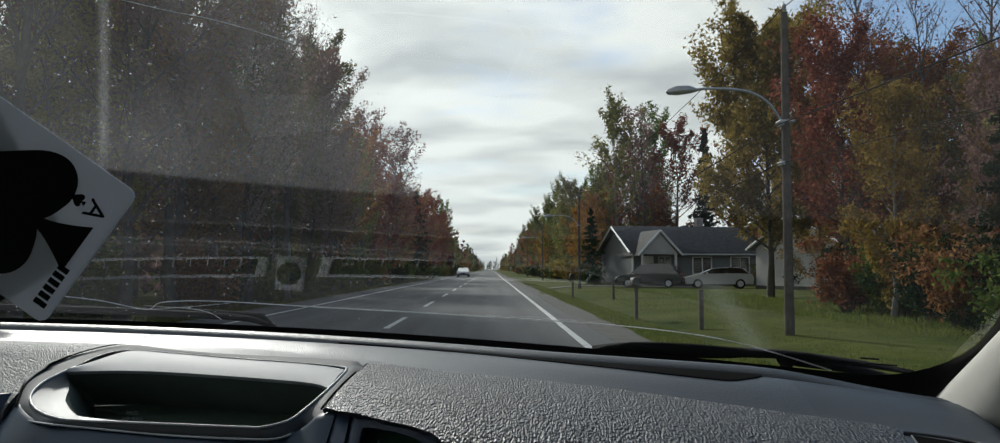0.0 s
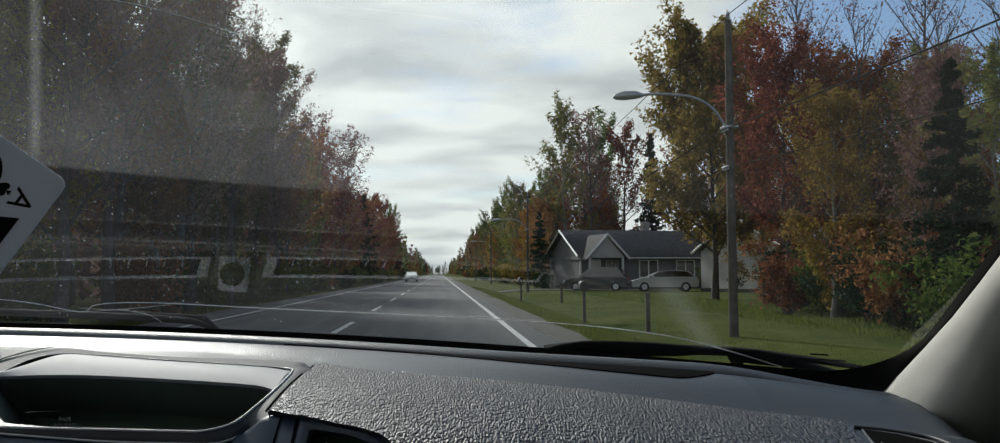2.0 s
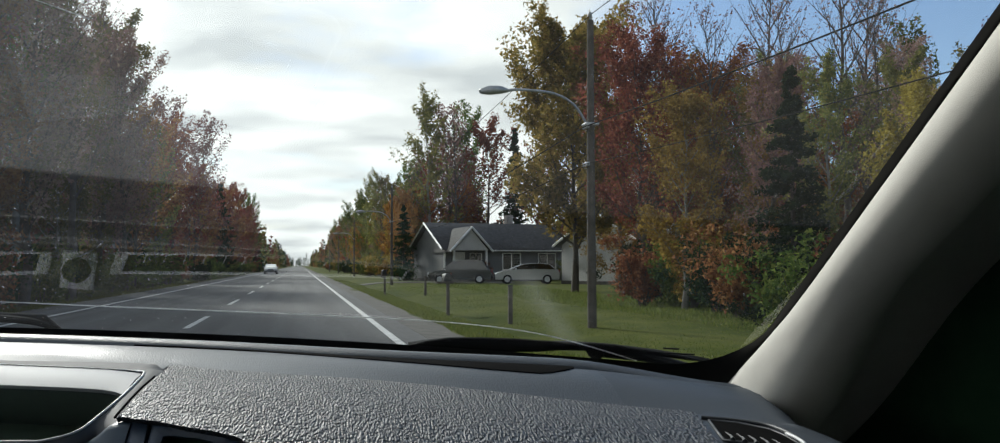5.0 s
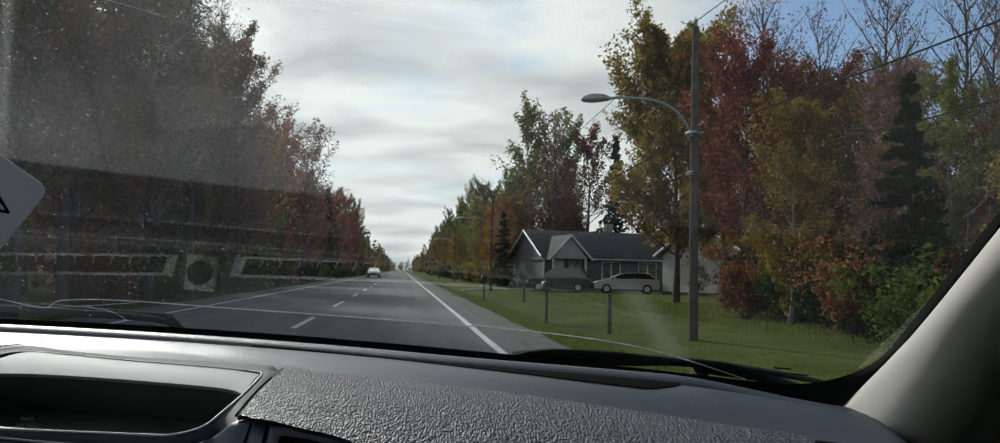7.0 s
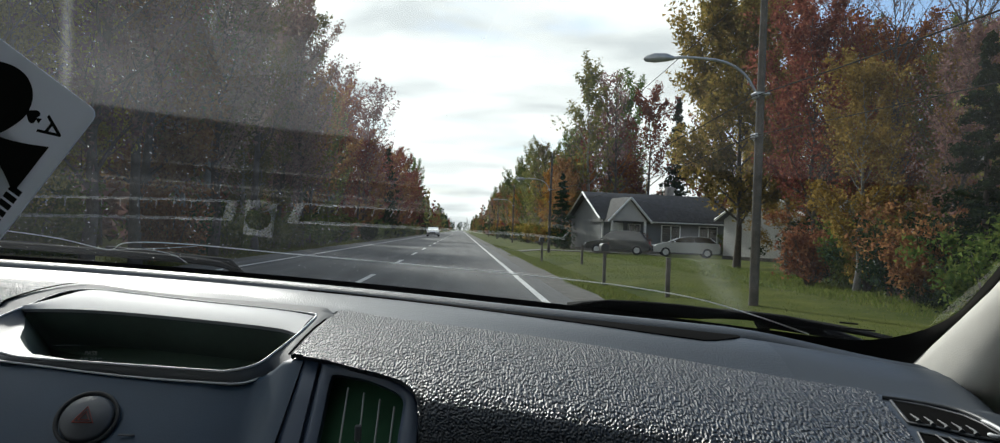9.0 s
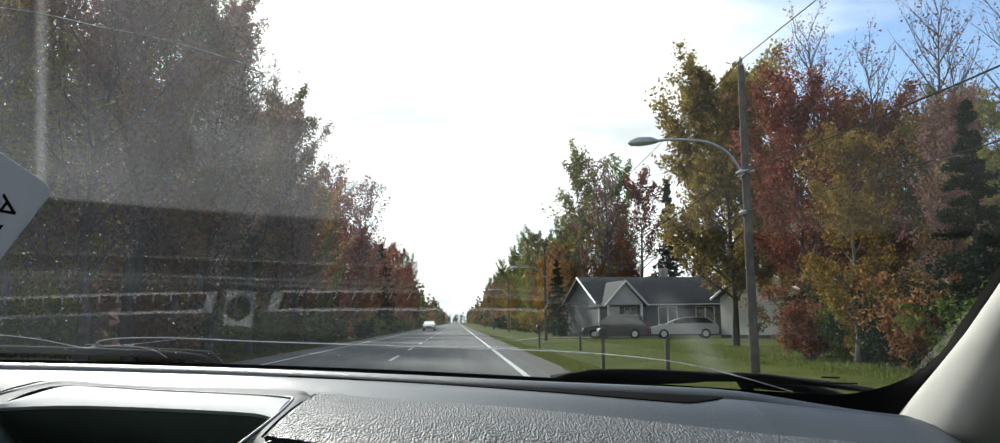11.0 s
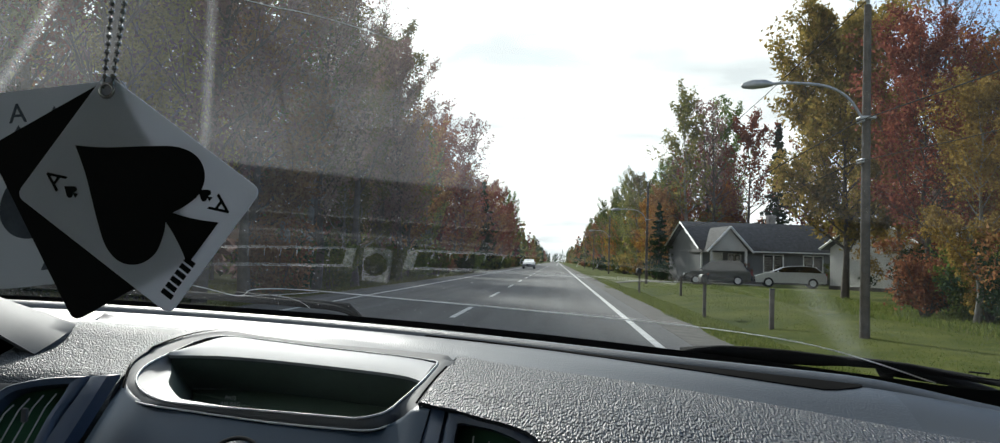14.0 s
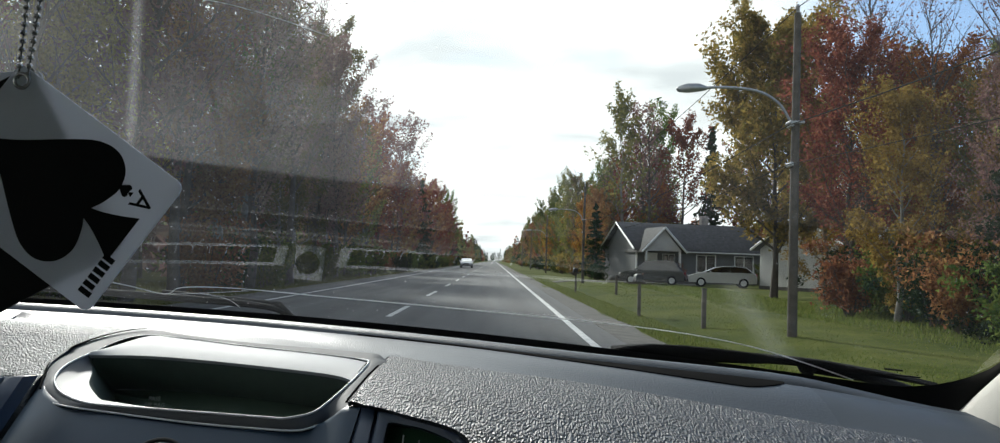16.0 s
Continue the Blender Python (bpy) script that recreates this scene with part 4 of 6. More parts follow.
def lip_rows(x):
    """The lip under the glass, and the shallow groove behind it."""
    yl, z = y_lip(x), zt(x)
    k = 1 - 0.85 * ease(0.24, 0.36, x)
    return [(x, yl + 0.012, z - 0.02), (x, yl + 0.007, z + k * 0.0085), (x, yl + 0.003, z + k * 0.0118), (x, yl, z + k * 0.0125), (x, yl - 0.005, z + k * 0.0120), (x, yl - 0.010, z + k * 0.0100), (x, yl - 0.0135, z + k * 0.0072),
            (x, yl - 0.0150, z + k * 0.0052), (x, yl - 0.0165, z + k * 0.0062), (x, yl - 0.020, z + k * 0.0065)]


def dash_top():
    rows = []
    for x in sorted(span(-1.13, 0.262, 70) + [-0.4601, -0.4599, -0.3151, -0.3149, -0.0770, -0.0760]):
        r = lip_rows(x)
        y0, f = r[-1][1], min(dash_front(x), y_lip(x) - 0.03)
        r += [(x, y0 + (f - y0) * u, top_z(x, y0 + (f - y0) * u)) for u in (0.1, 0.25, 0.4, 0.55, 0.7, 0.85, 1.0)]
        rows.append(r)
    top = part("dashboard_top", slab(rows, (0, 0, -0.05)), M["plastic"], car, "finely grained dark grey dashboard top")
    # the smooth end that runs to the pillar and round the corner vent
    rows = []
    for k, u in enumerate(span(0, 1, 16)):
        lip = lip_rows(0.262 + 0.112 * u)
        y0 = lip[-1][1]
        r = list(lip)
        for v in span(0.04, 1, 30):
            y = y0 + (0.24 - y0) * v
            a, b = (0.262 if y > 0.51 else 0.262 + (along(PAD_SIDE, y) - 0.262) * ease(0.51, 0.49, y)), along(END, y)
            x = a + (b - a) * u
            if y > y_panel(x):
                z = top_z(x, y)
            else:
                z = pad_z(x, y) - 0.0005
            r.append((x, y, z - 0.004 * ease(0.88, 1.0, u) ** 2))
        rows.append(r)
    part("dashboard_end", slab(rows, (0, 0, -0.05)), M["cowl"], car, "smooth dark grey end of the dashboard")
    # black strip laid on the surface for the shade in the slot behind the lip
    rows = []
    for x in span(-0.12, 0.215, 30) + [0.224, 0.232, 0.238, 0.242, 0.2455, 0.2475]:
        w = 0.0008 + 0.030 * min(1, (0.2476 - x) / 0.030) ** 0.5 * ease(-0.10, 0.23, x) ** 1.3
        rows.append([(x, y_lip(x) - 0.0138 - w * u, top_z(x, y_lip(x) - 0.0138 - w * u) + 0.0012 - 0.0004 * u) for u in (0, 0.5, 1)])
    part("slot", slab(rows, (0, 0, -0.003)), M["void"], top, "black strip for the shade in the slot")
    # lip front, coloured pale for the glare that shows mirrored in the glass
    rows = [[(x, y_lip(x) + 0.0135, zt(x) - 0.013), (x, y_lip(x) + 0.0120, zt(x) - 0.002), (x, y_lip(x) + 0.0085, zt(x) + 0.0075)] for x in span(-1.13, 0.20, 44)]
    part("lip_face", slab(rows, (0, -0.0015, 0)), M["lip_glare"], top, "front of the lip, coloured pale for its glare")
    rows = [[(x, y_lip(x) + 0.008, zt(x) - 0.016), (x, y_base(x) + 0.02, zt(x) - 0.010)] for x in span(-1.13, 0.402, 50)]
    return part("demister_deck", slab(rows, (0, 0, -0.03)), M["deck"], car)


deck = dash_top()


def deck_at(x, d, up=0.0):
    return Vector((x, y_lip(x) + d - 0.06 * (x + 0.233), zt(x) - 0.0145 + 0.03 * d + up))


def demister(x0, x1, cap):
    """A long demister slot in a pale rim, with short ribs along one side and a plate at the end beside the sensor."""
    near, far = 0.0215, 0.0425
    pts = [deck_at(x, near, 0.002) for x in span(x0, x1, 14)] + [deck_at(x, far, 0.002) for x in span(x1, x0, 14)]
    part("vent_rim", tube(pts, 0.0018, 6, True), M["vent"], deck, "pale rim of the demister slot")
    part("vent_rim", slab([[deck_at(x, far, 0.0025), deck_at(x, far + 0.0022, 0.0025)] for x in span(x0, x1 if cap > 0 else x1 * 0.6, 14)], (0, 0, -0.002)), M["vent"], deck, "broad pale edge of the demister slot")
    part("slot", slab([[deck_at(x, near + 0.001, 0.0015), deck_at(x, far - 0.001, 0.0015)] for x in span(x0 + .002, x1 - .002, 14)], (0, 0, -0.003)), M["void"], deck)
    xc = x1 if cap > 0 else x0
    part("end_plate", slab([[deck_at(x, near - 0.001, 0.003), deck_at(x, far + 0.002, 0.003)] for x in span(xc, xc + cap * 0.010, 4)], (0, 0, -0.003)), M["plate"], deck, "pale end plate")
    for x in span(x0, x1, int((x1 - x0) / 0.019) + 2)[1:-1]:
        part("rib", tube([deck_at(x, near, 0.003), deck_at(x, near + 0.010, 0.003)], 0.0008, 5), M["vent"], deck)


demister(-0.76, -0.262, 1)
demister(-0.183, 0.08, -1)
c0 = deck_at(-0.223, 0.040, 0.003)
part("sensor_plate", box(0.033, 0.040, 0.004, 0.001, (0, 0, 0), Matrix.Translation(c0) @ Matrix.Rotation(radians(-9), 4, "Z")), M["plate"], deck, "square pale plate of the light sensor")
part("sensor_dome", tube([c0 + Vector((0, 0, z)) for z in (0.0, 0.006, 0.010, 0.012)], [0.0135, 0.013, 0.009, 0.003], 16), M["dome"], deck, "dark glossy sensor dome")


CUT = [(-0.0863, 0.5185), (-0.0737, 0.5076), (-0.0598, 0.4991), (-0.0414, 0.4846), (-0.0200, 0.4700), (-0.0074, 0.4595), (0.0002, 0.4500), (0.0040, 0.4394), (0.0052, 0.4300), (0.0062, 0.4216)]


def passenger_pad():
    """Coarsely grained pad that rolls over towards the knees, cut out round the centre vent."""
    def place(x, y):
        # the left side leans outward towards the seats
        near_left = 1 - ease(-0.0863, -0.0300, x)
        d = y_panel(x) - y
        dz = -0.0014 * max(0, 1 - d / 0.005) ** 2 - 0.0018 * (1 - ease(-0.0863, -0.0830, x))
        return (x + 0.0105 * near_left * max(0, 1 - (d / 0.15) ** 1.5), y, pad_z(x, y) + dz + 0.0008)
    side = [(b, a) for a, b in PAD_SIDE]
    rows = []
    for x in span(-0.0863, 0.0055, 34) + span(0.0064, 0.2985, 66):
        y0 = y_panel(x + 0.0105 * (1 - ease(-0.0863, -0.0300, x))) - 0.006 * (1 - ease(-0.0863, -0.0760, x)) ** 2
        y1 = along(CUT, x) + 0.0012 if x < 0.006 else y_panel(x) - 0.201
        if x > 0.236:
            y1 = min(max(y1, along(side, x)), y0 - 0.003)
        rows.append([place(x, y0 + (y1 - y0) * (k / 31) ** (1.15 if x < 0.006 else 0.85)) for k in range(32)])
    pad = part("passenger_pad", slab(rows, (0, 0.006, -0.004)), M["grain"], car, "coarse leather-grained grey pad")
    part("groove", tube([Vector(p) + Vector((-0.0008, 0, 0.0004)) for p in rows[0]], 0.0008, 6), M["void"], pad, "dark gap beside the pad")


passenger_pad()


def ring_at(x, y, up=0.0):
    return Vector((x, y - 0.25 * up, 1.1415 - 0.035 * (x + 0.087) + 0.25 * (y - y_ring(x)) + 0.97 * up))


def display_hood():
    """The sunk centre display in its oval satin surround."""
    inner = [(-0.2992, 0.7016), (-0.3194, 0.6919), (-0.3311, 0.6598), (-0.3382, 0.6352), (-0.3364, 0.6137), (-0.3279, 0.5936), (-0.3113, 0.5729), (-0.2876, 0.5557), (-0.2639, 0.5482), (-0.2015, 0.5344),
             (-0.1421, 0.5213), (-0.1279, 0.5193), (-0.1111, 0.5283), (-0.1026, 0.5508), (-0.0941, 0.5815), (-0.0889, 0.6065), (-0.0872, 0.6205), (-0.0920, 0.6268), (-0.1220, 0.6398), (-0.2023, 0.6679), (-0.2607, 0.6903)]
    outer = [(-0.3054, 0.7145), (-0.3366, 0.6979), (-0.3531, 0.6632), (-0.3542, 0.6377), (-0.3428, 0.6070), (-0.3299, 0.5796), (-0.3136, 0.5615), (-0.2935, 0.5511), (-0.2601, 0.5403), (-0.1942, 0.5193),
             (-0.1375, 0.5060), (-0.1153, 0.5030), (-0.1041, 0.5102), (-0.0950, 0.5201), (-0.0870, 0.5403), (-0.0815, 0.5822), (-0.0780, 0.6100), (-0.0765, 0.6330), (-0.1200, 0.6500), (-0.2023, 0.6740), (-0.2607, 0.6960)]
    steps = 6
    si, so = (spline([ring_at(x, y) for x, y in pts], steps, True) for pts in (inner, outer))
    n = len(si)
    # the near half of the surround stands a little proud; the far side runs into the dashboard's top
    far = [ease(0.0, 1.0, 1 if k < 2 * steps or k > 17 * steps else 0) for k in range(n)]
    so = [p + Vector((0, 0, -0.0012 + 0.0022 * f)) for p, f in zip(so, far)]
    # below the display an upright band, slid along the camera's sight lines to fit
    for k in range(n):
        w = ease(4 * steps, 6 * steps, k) * (1 - ease(12 * steps, 14 * steps, k))
        if w:
            upright = so[k] + Vector((1.67 * so[k].x - 0.05, 1, -0.19)) * (si[k].y - 0.0015 - so[k].y)
            so[k] = so[k].lerp(upright, w)
    mid = [a.lerp(b, 0.5) + Vector((0, -0.0004, 0.0012 * (1 - f))) for a, b, f in zip(si, so, far)]
    deep = [p + Vector((0, 0.012, -0.014)) for p in so]
    hood = part("display_hood", grid([deep, so, mid, si], True), M["ring"], car, "smooth oval surround of the display, darker grey for its shade")
    # pale tubes carry the highlight along the surround's edges
    part("bezel_line", tube([p + Vector((0, -0.0004, 0.0004)) for p in si], [0.0009 - 0.0006 * f for f in far], 6, True), M["trim"], hood, "thin pale line, the bezel's highlight put into its colour")
    lower = so[5 * steps:16 * steps]
    part("bezel_line", tube([p + Vector((0, -0.001, 0.0)) for p in lower], [0.0003] + [0.0008] * (len(lower) - 2) + [0.0003], 6), M["trim"], hood, "thin pale line, the bezel's highlight put into its colour")
    groove = so[0:5 * steps]
    part("groove", tube([p + Vector((-0.0012, 0, 0.0014)) for p in groove], [0.0003 + 0.0006 * min(1, k / 12) for k in range(len(groove))], 6), M["void"], hood, "dark gap round the surround")
    # visor shelf over the hollow
    arc = [(-0.3328, 0.6556), (-0.2888, 0.6516), (-0.2434, 0.6416), (-0.1712, 0.6192), (-0.1130, 0.5983), (-0.0937, 0.5838)]
    top = [(-0.3311, 0.6598), (-0.2992, 0.7016), (-0.2607, 0.6903), (-0.2023, 0.6679), (-0.1220, 0.6398), (-0.0884, 0.6232)]
    sb, stp = spline([ring_at(x, y) for x, y in arc], 8), spline([ring_at(x, y) for x, y in top], 8)
    part("visor", slab([[a.lerp(b, u) + Vector((0, 0, 0.0022 * math.sin(math.pi * u) - 0.0004)) for u in (0, 0.03, 0.2, 0.4, 0.6, 0.8, 0.97, 1)] for a, b in zip(sb, stp)], (0, 0.003, -0.003)), M["hood"], hood, "smooth visor over the display, paler grey for the light on it")
    edge_pts = [(-0.3311, 0.6598), (-0.3382, 0.6352), (-0.3364, 0.6137), (-0.3279, 0.5936), (-0.3113, 0.5729), (-0.2876, 0.5557), (-0.2639, 0.5482), (-0.2015, 0.5344), (-0.1421, 0.5213), (-0.1279, 0.5193), (-0.1111, 0.5283), (-0.1026, 0.5508), (-0.0947, 0.5795)]
    low_pts = [(-0.3315, 0.6560), (-0.3200, 0.6330), (-0.3111, 0.6099), (-0.3020, 0.5960), (-0.2900, 0.5810), (-0.2707, 0.5622), (-0.2500, 0.5520), (-0.1950, 0.5375), (-0.1400, 0.5260), (-0.1290, 0.5250), (-0.1170, 0.5340), (-0.1085, 0.5541), (-0.0985, 0.5820)]
    edge = spline([ring_at(x, y, -0.0004) for x, y in edge_pts], 5)
    low = [p + Vector((0, 0.004, -0.007)) for p in spline([ring_at(x, y) for x, y in low_pts], 5)]
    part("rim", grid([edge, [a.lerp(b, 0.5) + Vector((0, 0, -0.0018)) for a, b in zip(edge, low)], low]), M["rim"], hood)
    mouth = [p + Vector((0, 0.004, -0.004)) for p in sb[::-1][1:-1]]
    loop = low + mouth
    cen0 = sum(loop, Vector()) / len(loop)
    back = [p.lerp(cen0, 0.06) + Vector((0, 0.035, -0.030)) for p in loop]
    part("cavity", grid([loop, [a.lerp(b, 0.5) for a, b in zip(loop, back)], back], True), M["cavity"], hood, "deep black display cavity")
    n = len(back)
    cen = sum(back, Vector()) / n
    scr = part("display", ([p + Vector((0, -0.001, 0)) for p in back] + [cen], [(k, (k + 1) % n, n) for k in range(n)], False), M["screen"], hood, "unlit black display")
    for words, dz in (("PASS", 0.0135), ("AIR BAG", 0.0085)):
        at = Matrix.Translation(cen + Vector((-0.046, -0.009, dz + 0.002))) @ Matrix.Rotation(radians(65), 4, "X")
        part("display_words", text_mesh(words, 0.0046, at), M["mark"], scr, "faint grey words on the display")
    return hood


display_hood()


SHOULDER = [(-0.345, 0.6090, 1.1228), (-0.3299, 0.5796, 1.1167), (-0.3136, 0.5650, 1.1125), (-0.2935, 0.5550, 1.1108), (-0.2628, 0.5460, 1.1092), (-0.1990, 0.5320, 1.1060), (-0.1414, 0.5195, 1.1056), (-0.1192, 0.5185, 1.1057),
            (-0.1076, 0.5230, 1.1083), (-0.0985, 0.5200, 1.1140), (-0.0890, 0.5160, 1.1225), (-0.0740, 0.5110, 1.1230)]


def fascia_at(x, z, out=0.0):
    """A place on the sloping centre stack, which swells forward under the display's surround."""
    y0, z0 = along([(p[0], p[1]) for p in SHOULDER], x) + 0.002, along([(p[0], p[2]) for p in SHOULDER], x)
    y = 0.507 + 0.9 * (z - 1.1125) + (y0 - 0.507 - 0.9 * (z0 - 1.1125)) * math.exp(-max(0, z0 - z) / 0.15)
    return Vector((x, y - 0.74 * out, z + 0.67 * out))


def centre_stack():
    rows = []
    for dz in (0.0005, 0.003, 0.007, 0.012, 0.02, 0.03, 0.05, 0.09, 0.15, 0.25):
        r = []
        for u in span(0, 1, 40):
            x = -0.345 + (0.2685 - 0.2 * min(dz, 0.05)) * u
            r.append(fascia_at(x, along([(p[0], p[2]) for p in SHOULDER], x) - dz, -0.0005))
        rows.append(r)
    st = part("console_panel", slab(rows, (0, 0.04, -0.002)), M["navy"], car, "smooth dark navy centre console panel")
    # hazard button
    c = fascia_at(-0.2120, 1.0800, 0.003)
    turn = Matrix.Translation(c) @ Euler((radians(48), 0, 0)).to_matrix().to_4x4()
    bt = part("hazard_button", tube([turn @ Vector((0, 0, z)) for z in (-0.006, 0.001, 0.003, 0.0035)], [0.0165, 0.0165, 0.0150, 0.001], 28), M["smooth"], st, "round grey hazard light button")
    part("button_ring", tube([turn @ Vector((0.019 * math.cos(q), 0.019 * math.sin(q), 0)) for q in span(0, 2 * math.pi, 33)[:-1]], 0.0016, 6, True), M["dark"], st)
    for r, w in ((0.0075, 0.0006), (0.004, 0.0005)):
        tri = [turn @ Vector((r * math.sin(q), r * math.cos(q) - 0.001, 0.0042)) for q in (0, 2.094, 4.189)]
        part("warning_triangle", tube(tri, w, 5, True), M["red_paint"], bt, "small red warning triangle")
    part("small_mark", box(0.010, 0.0012, 0.001, 0, (0, 0, 0), Matrix.Translation(fascia_at(-0.183, 1.074, 0.001)) @ Euler((radians(48), 0, 0)).to_matrix().to_4x4()), M["smooth"], st)


def air_vent(at, outer, inner, strip, slats, label):
    """A centre vent: strip, rounded frame, pale upright slats in a dark recess and a small tab. Outlines in x and z on its sloping face."""
    tl, bl, tr, br = strip
    part("strip", slab([[at(tl[0] + (bl[0] - tl[0]) * v + (tr[0] - tl[0] + (br[0] - tl[0] - bl[0] + tl[0] - tr[0] + tl[0]) * v) * u, tl[1] + (bl[1] - tl[1]) * v + (tr[1] - tl[1]) * u, 0.0006 * math.sin(math.pi * u)) for u in span(0, 1, 5)] for v in (0, 0.5, 1.0, 2.0)], (0, 0.02, -0.002)), M["vent_frame"], car, "smooth navy strip")
    so, si = spline([at(x, z) for x, z in outer], 5), spline([at(x, z) for x, z in inner], 5)
    cen = sum(so, Vector()) / len(so)
    flange = [p + (p - cen) * 0.09 + Vector((0, 0.0035, -0.0015)) for p in so]
    skirt = [p + Vector((0, 0.012, -0.012)) for p in flange]
    mid = [a.lerp(b, 0.35) + Vector((0, -0.0016, 0.0014)) for a, b in zip(so, si)]
    deep = [p + Vector((0, 0.012, -0.004)) for p in si]
    fr = part("air_vent", grid([skirt, flange, [p + Vector((0, 0.003, -0.002)) for p in so], so, mid, si, deep]), M["vent_frame"], car, label)
    xs, zs = [x for x, z in inner], [z for x, z in inner]
    part("cavity", slab([[at(x, z, -0.012) for x in (min(xs) - 0.004, max(xs) + 0.004)] for z in (max(zs) + 0.003, min(zs) - 0.02)], (0, 0.01, 0)), M["shade"], fr)
    for (xa, za), (xb, zb) in slats:
        part("slat", tube([at(xa, za, -0.006), at((xa + xb) / 2 + 0.0006, (za + zb) / 2, -0.003), at(xb, zb - 0.02, -0.004)], 0.0006, 5), M["slat"], fr, "thin grey slat")
    xm, zm = (slats[1][0][0] + slats[1][1][0]) / 2, slats[1][1][1] + 0.004
    part("tab", box(0.004, 0.004, 0.010, 0.001, at(xm, zm, 0.0)), M["smooth"], fr)


def right_vent(x, z, out=0.0):
    return Vector((x, 0.507 + 0.9 * (z - 1.121) - 0.55 * (x + 0.0628) - 0.74 * out, z + 0.67 * out))


def left_vent(x, z, out=0.0):
    return Vector((x, 0.530 + 0.9 * (z - 1.129) + 0.25 * (x + 0.327) - 0.74 * out, z + 0.67 * out))


M["red_paint"] = material("red_paint", (0.35, 0.06, 0.04), 0.5)
centre_stack()
air_vent(right_vent, [(-0.0690, 1.058), (-0.0669, 1.0794), (-0.0650, 1.1001), (-0.0632, 1.1190), (-0.0618, 1.1218), (-0.0424, 1.1217), (-0.0200, 1.1193), (-0.0066, 1.1169), (0.0008, 1.1117), (0.0035, 1.1033), (0.0034, 1.0884), (0.0025, 1.06)],
         [(-0.0600, 1.058), (-0.0582, 1.0806), (-0.0570, 1.0977), (-0.0558, 1.1130), (-0.0530, 1.1165), (-0.0410, 1.1164), (-0.0290, 1.1156), (-0.0118, 1.1117), (-0.0065, 1.1070), (-0.0066, 1.1005), (-0.0079, 1.0873), (-0.009, 1.06)],
         ((-0.0760, 1.1229), (-0.0848, 1.0770), (-0.0656, 1.1224), (-0.0703, 1.0790)),
         [((-0.0437, 1.1129), (-0.0446, 1.0824)), ((-0.0327, 1.1114), (-0.0326, 1.0840)), ((-0.0218, 1.1092), (-0.0227, 1.0853)), ((-0.0121, 1.1064), (-0.0137, 1.0865))], "navy-framed upright air vent")
air_vent(left_vent, [(-0.3400, 1.088), (-0.3411, 1.1070), (-0.3371, 1.1205), (-0.3340, 1.1320), (-0.3370, 1.1334), (-0.3606, 1.1322), (-0.3803, 1.1281), (-0.3867, 1.1240), (-0.3911, 1.1168), (-0.3920, 1.1074), (-0.392, 1.088)],
         [(-0.3480, 1.088), (-0.3475, 1.1070), (-0.3450, 1.1189), (-0.3441, 1.1270), (-0.3460, 1.1284), (-0.3582, 1.1276), (-0.3742, 1.1248), (-0.3802, 1.1216), (-0.3843, 1.1160), (-0.3857, 1.1073), (-0.386, 1.088)],
         ((-0.3318, 1.1334), (-0.3380, 1.1070), (-0.3212, 1.1338), (-0.3260, 1.1069)),
         [((-0.3530, 1.1250), (-0.3560, 1.1050)), ((-0.3610, 1.1240), (-0.3640, 1.1050)), ((-0.3690, 1.1220), (-0.3720, 1.1050)), ((-0.3770, 1.1180), (-0.3800, 1.1050))], "navy-framed upright air vent")


DRIVER_ROLL = [(0, 0), (0.02, 0.003), (0.057, 0.0135), (0.0825, 0.0205), (0.113, 0.028), (0.125, 0.034), (0.133, 0.042), (0.138, 0.055)]


def driver_side():
    """Grained pad beside the display, and the instrument hood beyond it."""
    rows = []
    for d in (-0.030, -0.015, 0.0, 0.01, 0.02, 0.03, 0.045, 0.057, 0.07, 0.0825, 0.095, 0.105, 0.113, 0.119, 0.125, 0.130, 0.134, 0.138):
        y = 0.72 - d
        right = along([(0.58, -0.3425), (0.6131, -0.3432), (0.6326, -0.3500), (0.6485, -0.3515), (0.6714, -0.3490), (0.6913, -0.3380), (0.7216, -0.3140)], y) - 0.0035
        rows.append([(x, y, zt(x) - along(DRIVER_ROLL, d) + 0.0004 - 0.003 * (k == 0)) for k, x in enumerate(span(-0.475, right, 22))])
    part("driver_pad", slab(rows, (0, 0.01, -0.02)), M["grain_light"], car, "coarse leather-grained grey pad")
    rows = []
    a, b = Vector((-0.4528, 0.7144, 1.1550)), Vector((-0.4428, 0.6364, 1.1345))
    for u in span(0, 1, 20):
        run = u * 3.2
        lift = 0.039 * (run if run < 1 else 1 + 0.55 * (1 - math.exp(-(run - 1) / 0.55)))
        r = []
        for v in span(0, 1, 9):
            p = (a + Vector((-0.130 * run, 0, lift))).lerp(b + Vector((-0.080 * run, 0, lift)), v)
            p.x += 0.008 * math.sin(math.pi * v) * max(0, 1 - run)
            p.z += 0.003 * math.sin(math.pi * v)
            r.append(p)
        rows.append(r)
    b = part("instrument_hood", slab(rows, (0, 0.003, -0.004)), M["ring"], car, "smooth grey hood over the instruments")
    # black sheets stand in for the shade under the hood
    part("instrument_face", slab([[(x, 0.70, z) for x in span(-1.05, -0.478, 5)] for z in (1.146, 0.95)], (0, 0.02, 0)), M["frit"], b, "black sheet for the shade under the instrument hood")
    part("binnacle_side", slab([[(x, 0.585 + 0.5 * (z - 1.118), z) for x in span(-0.50, -0.396, 5)] for z in (1.116, 1.10, 1.02)], (0, 0.03, 0)), M["frit"], b, "side of the binnacle, coloured black for its shade")


driver_side()


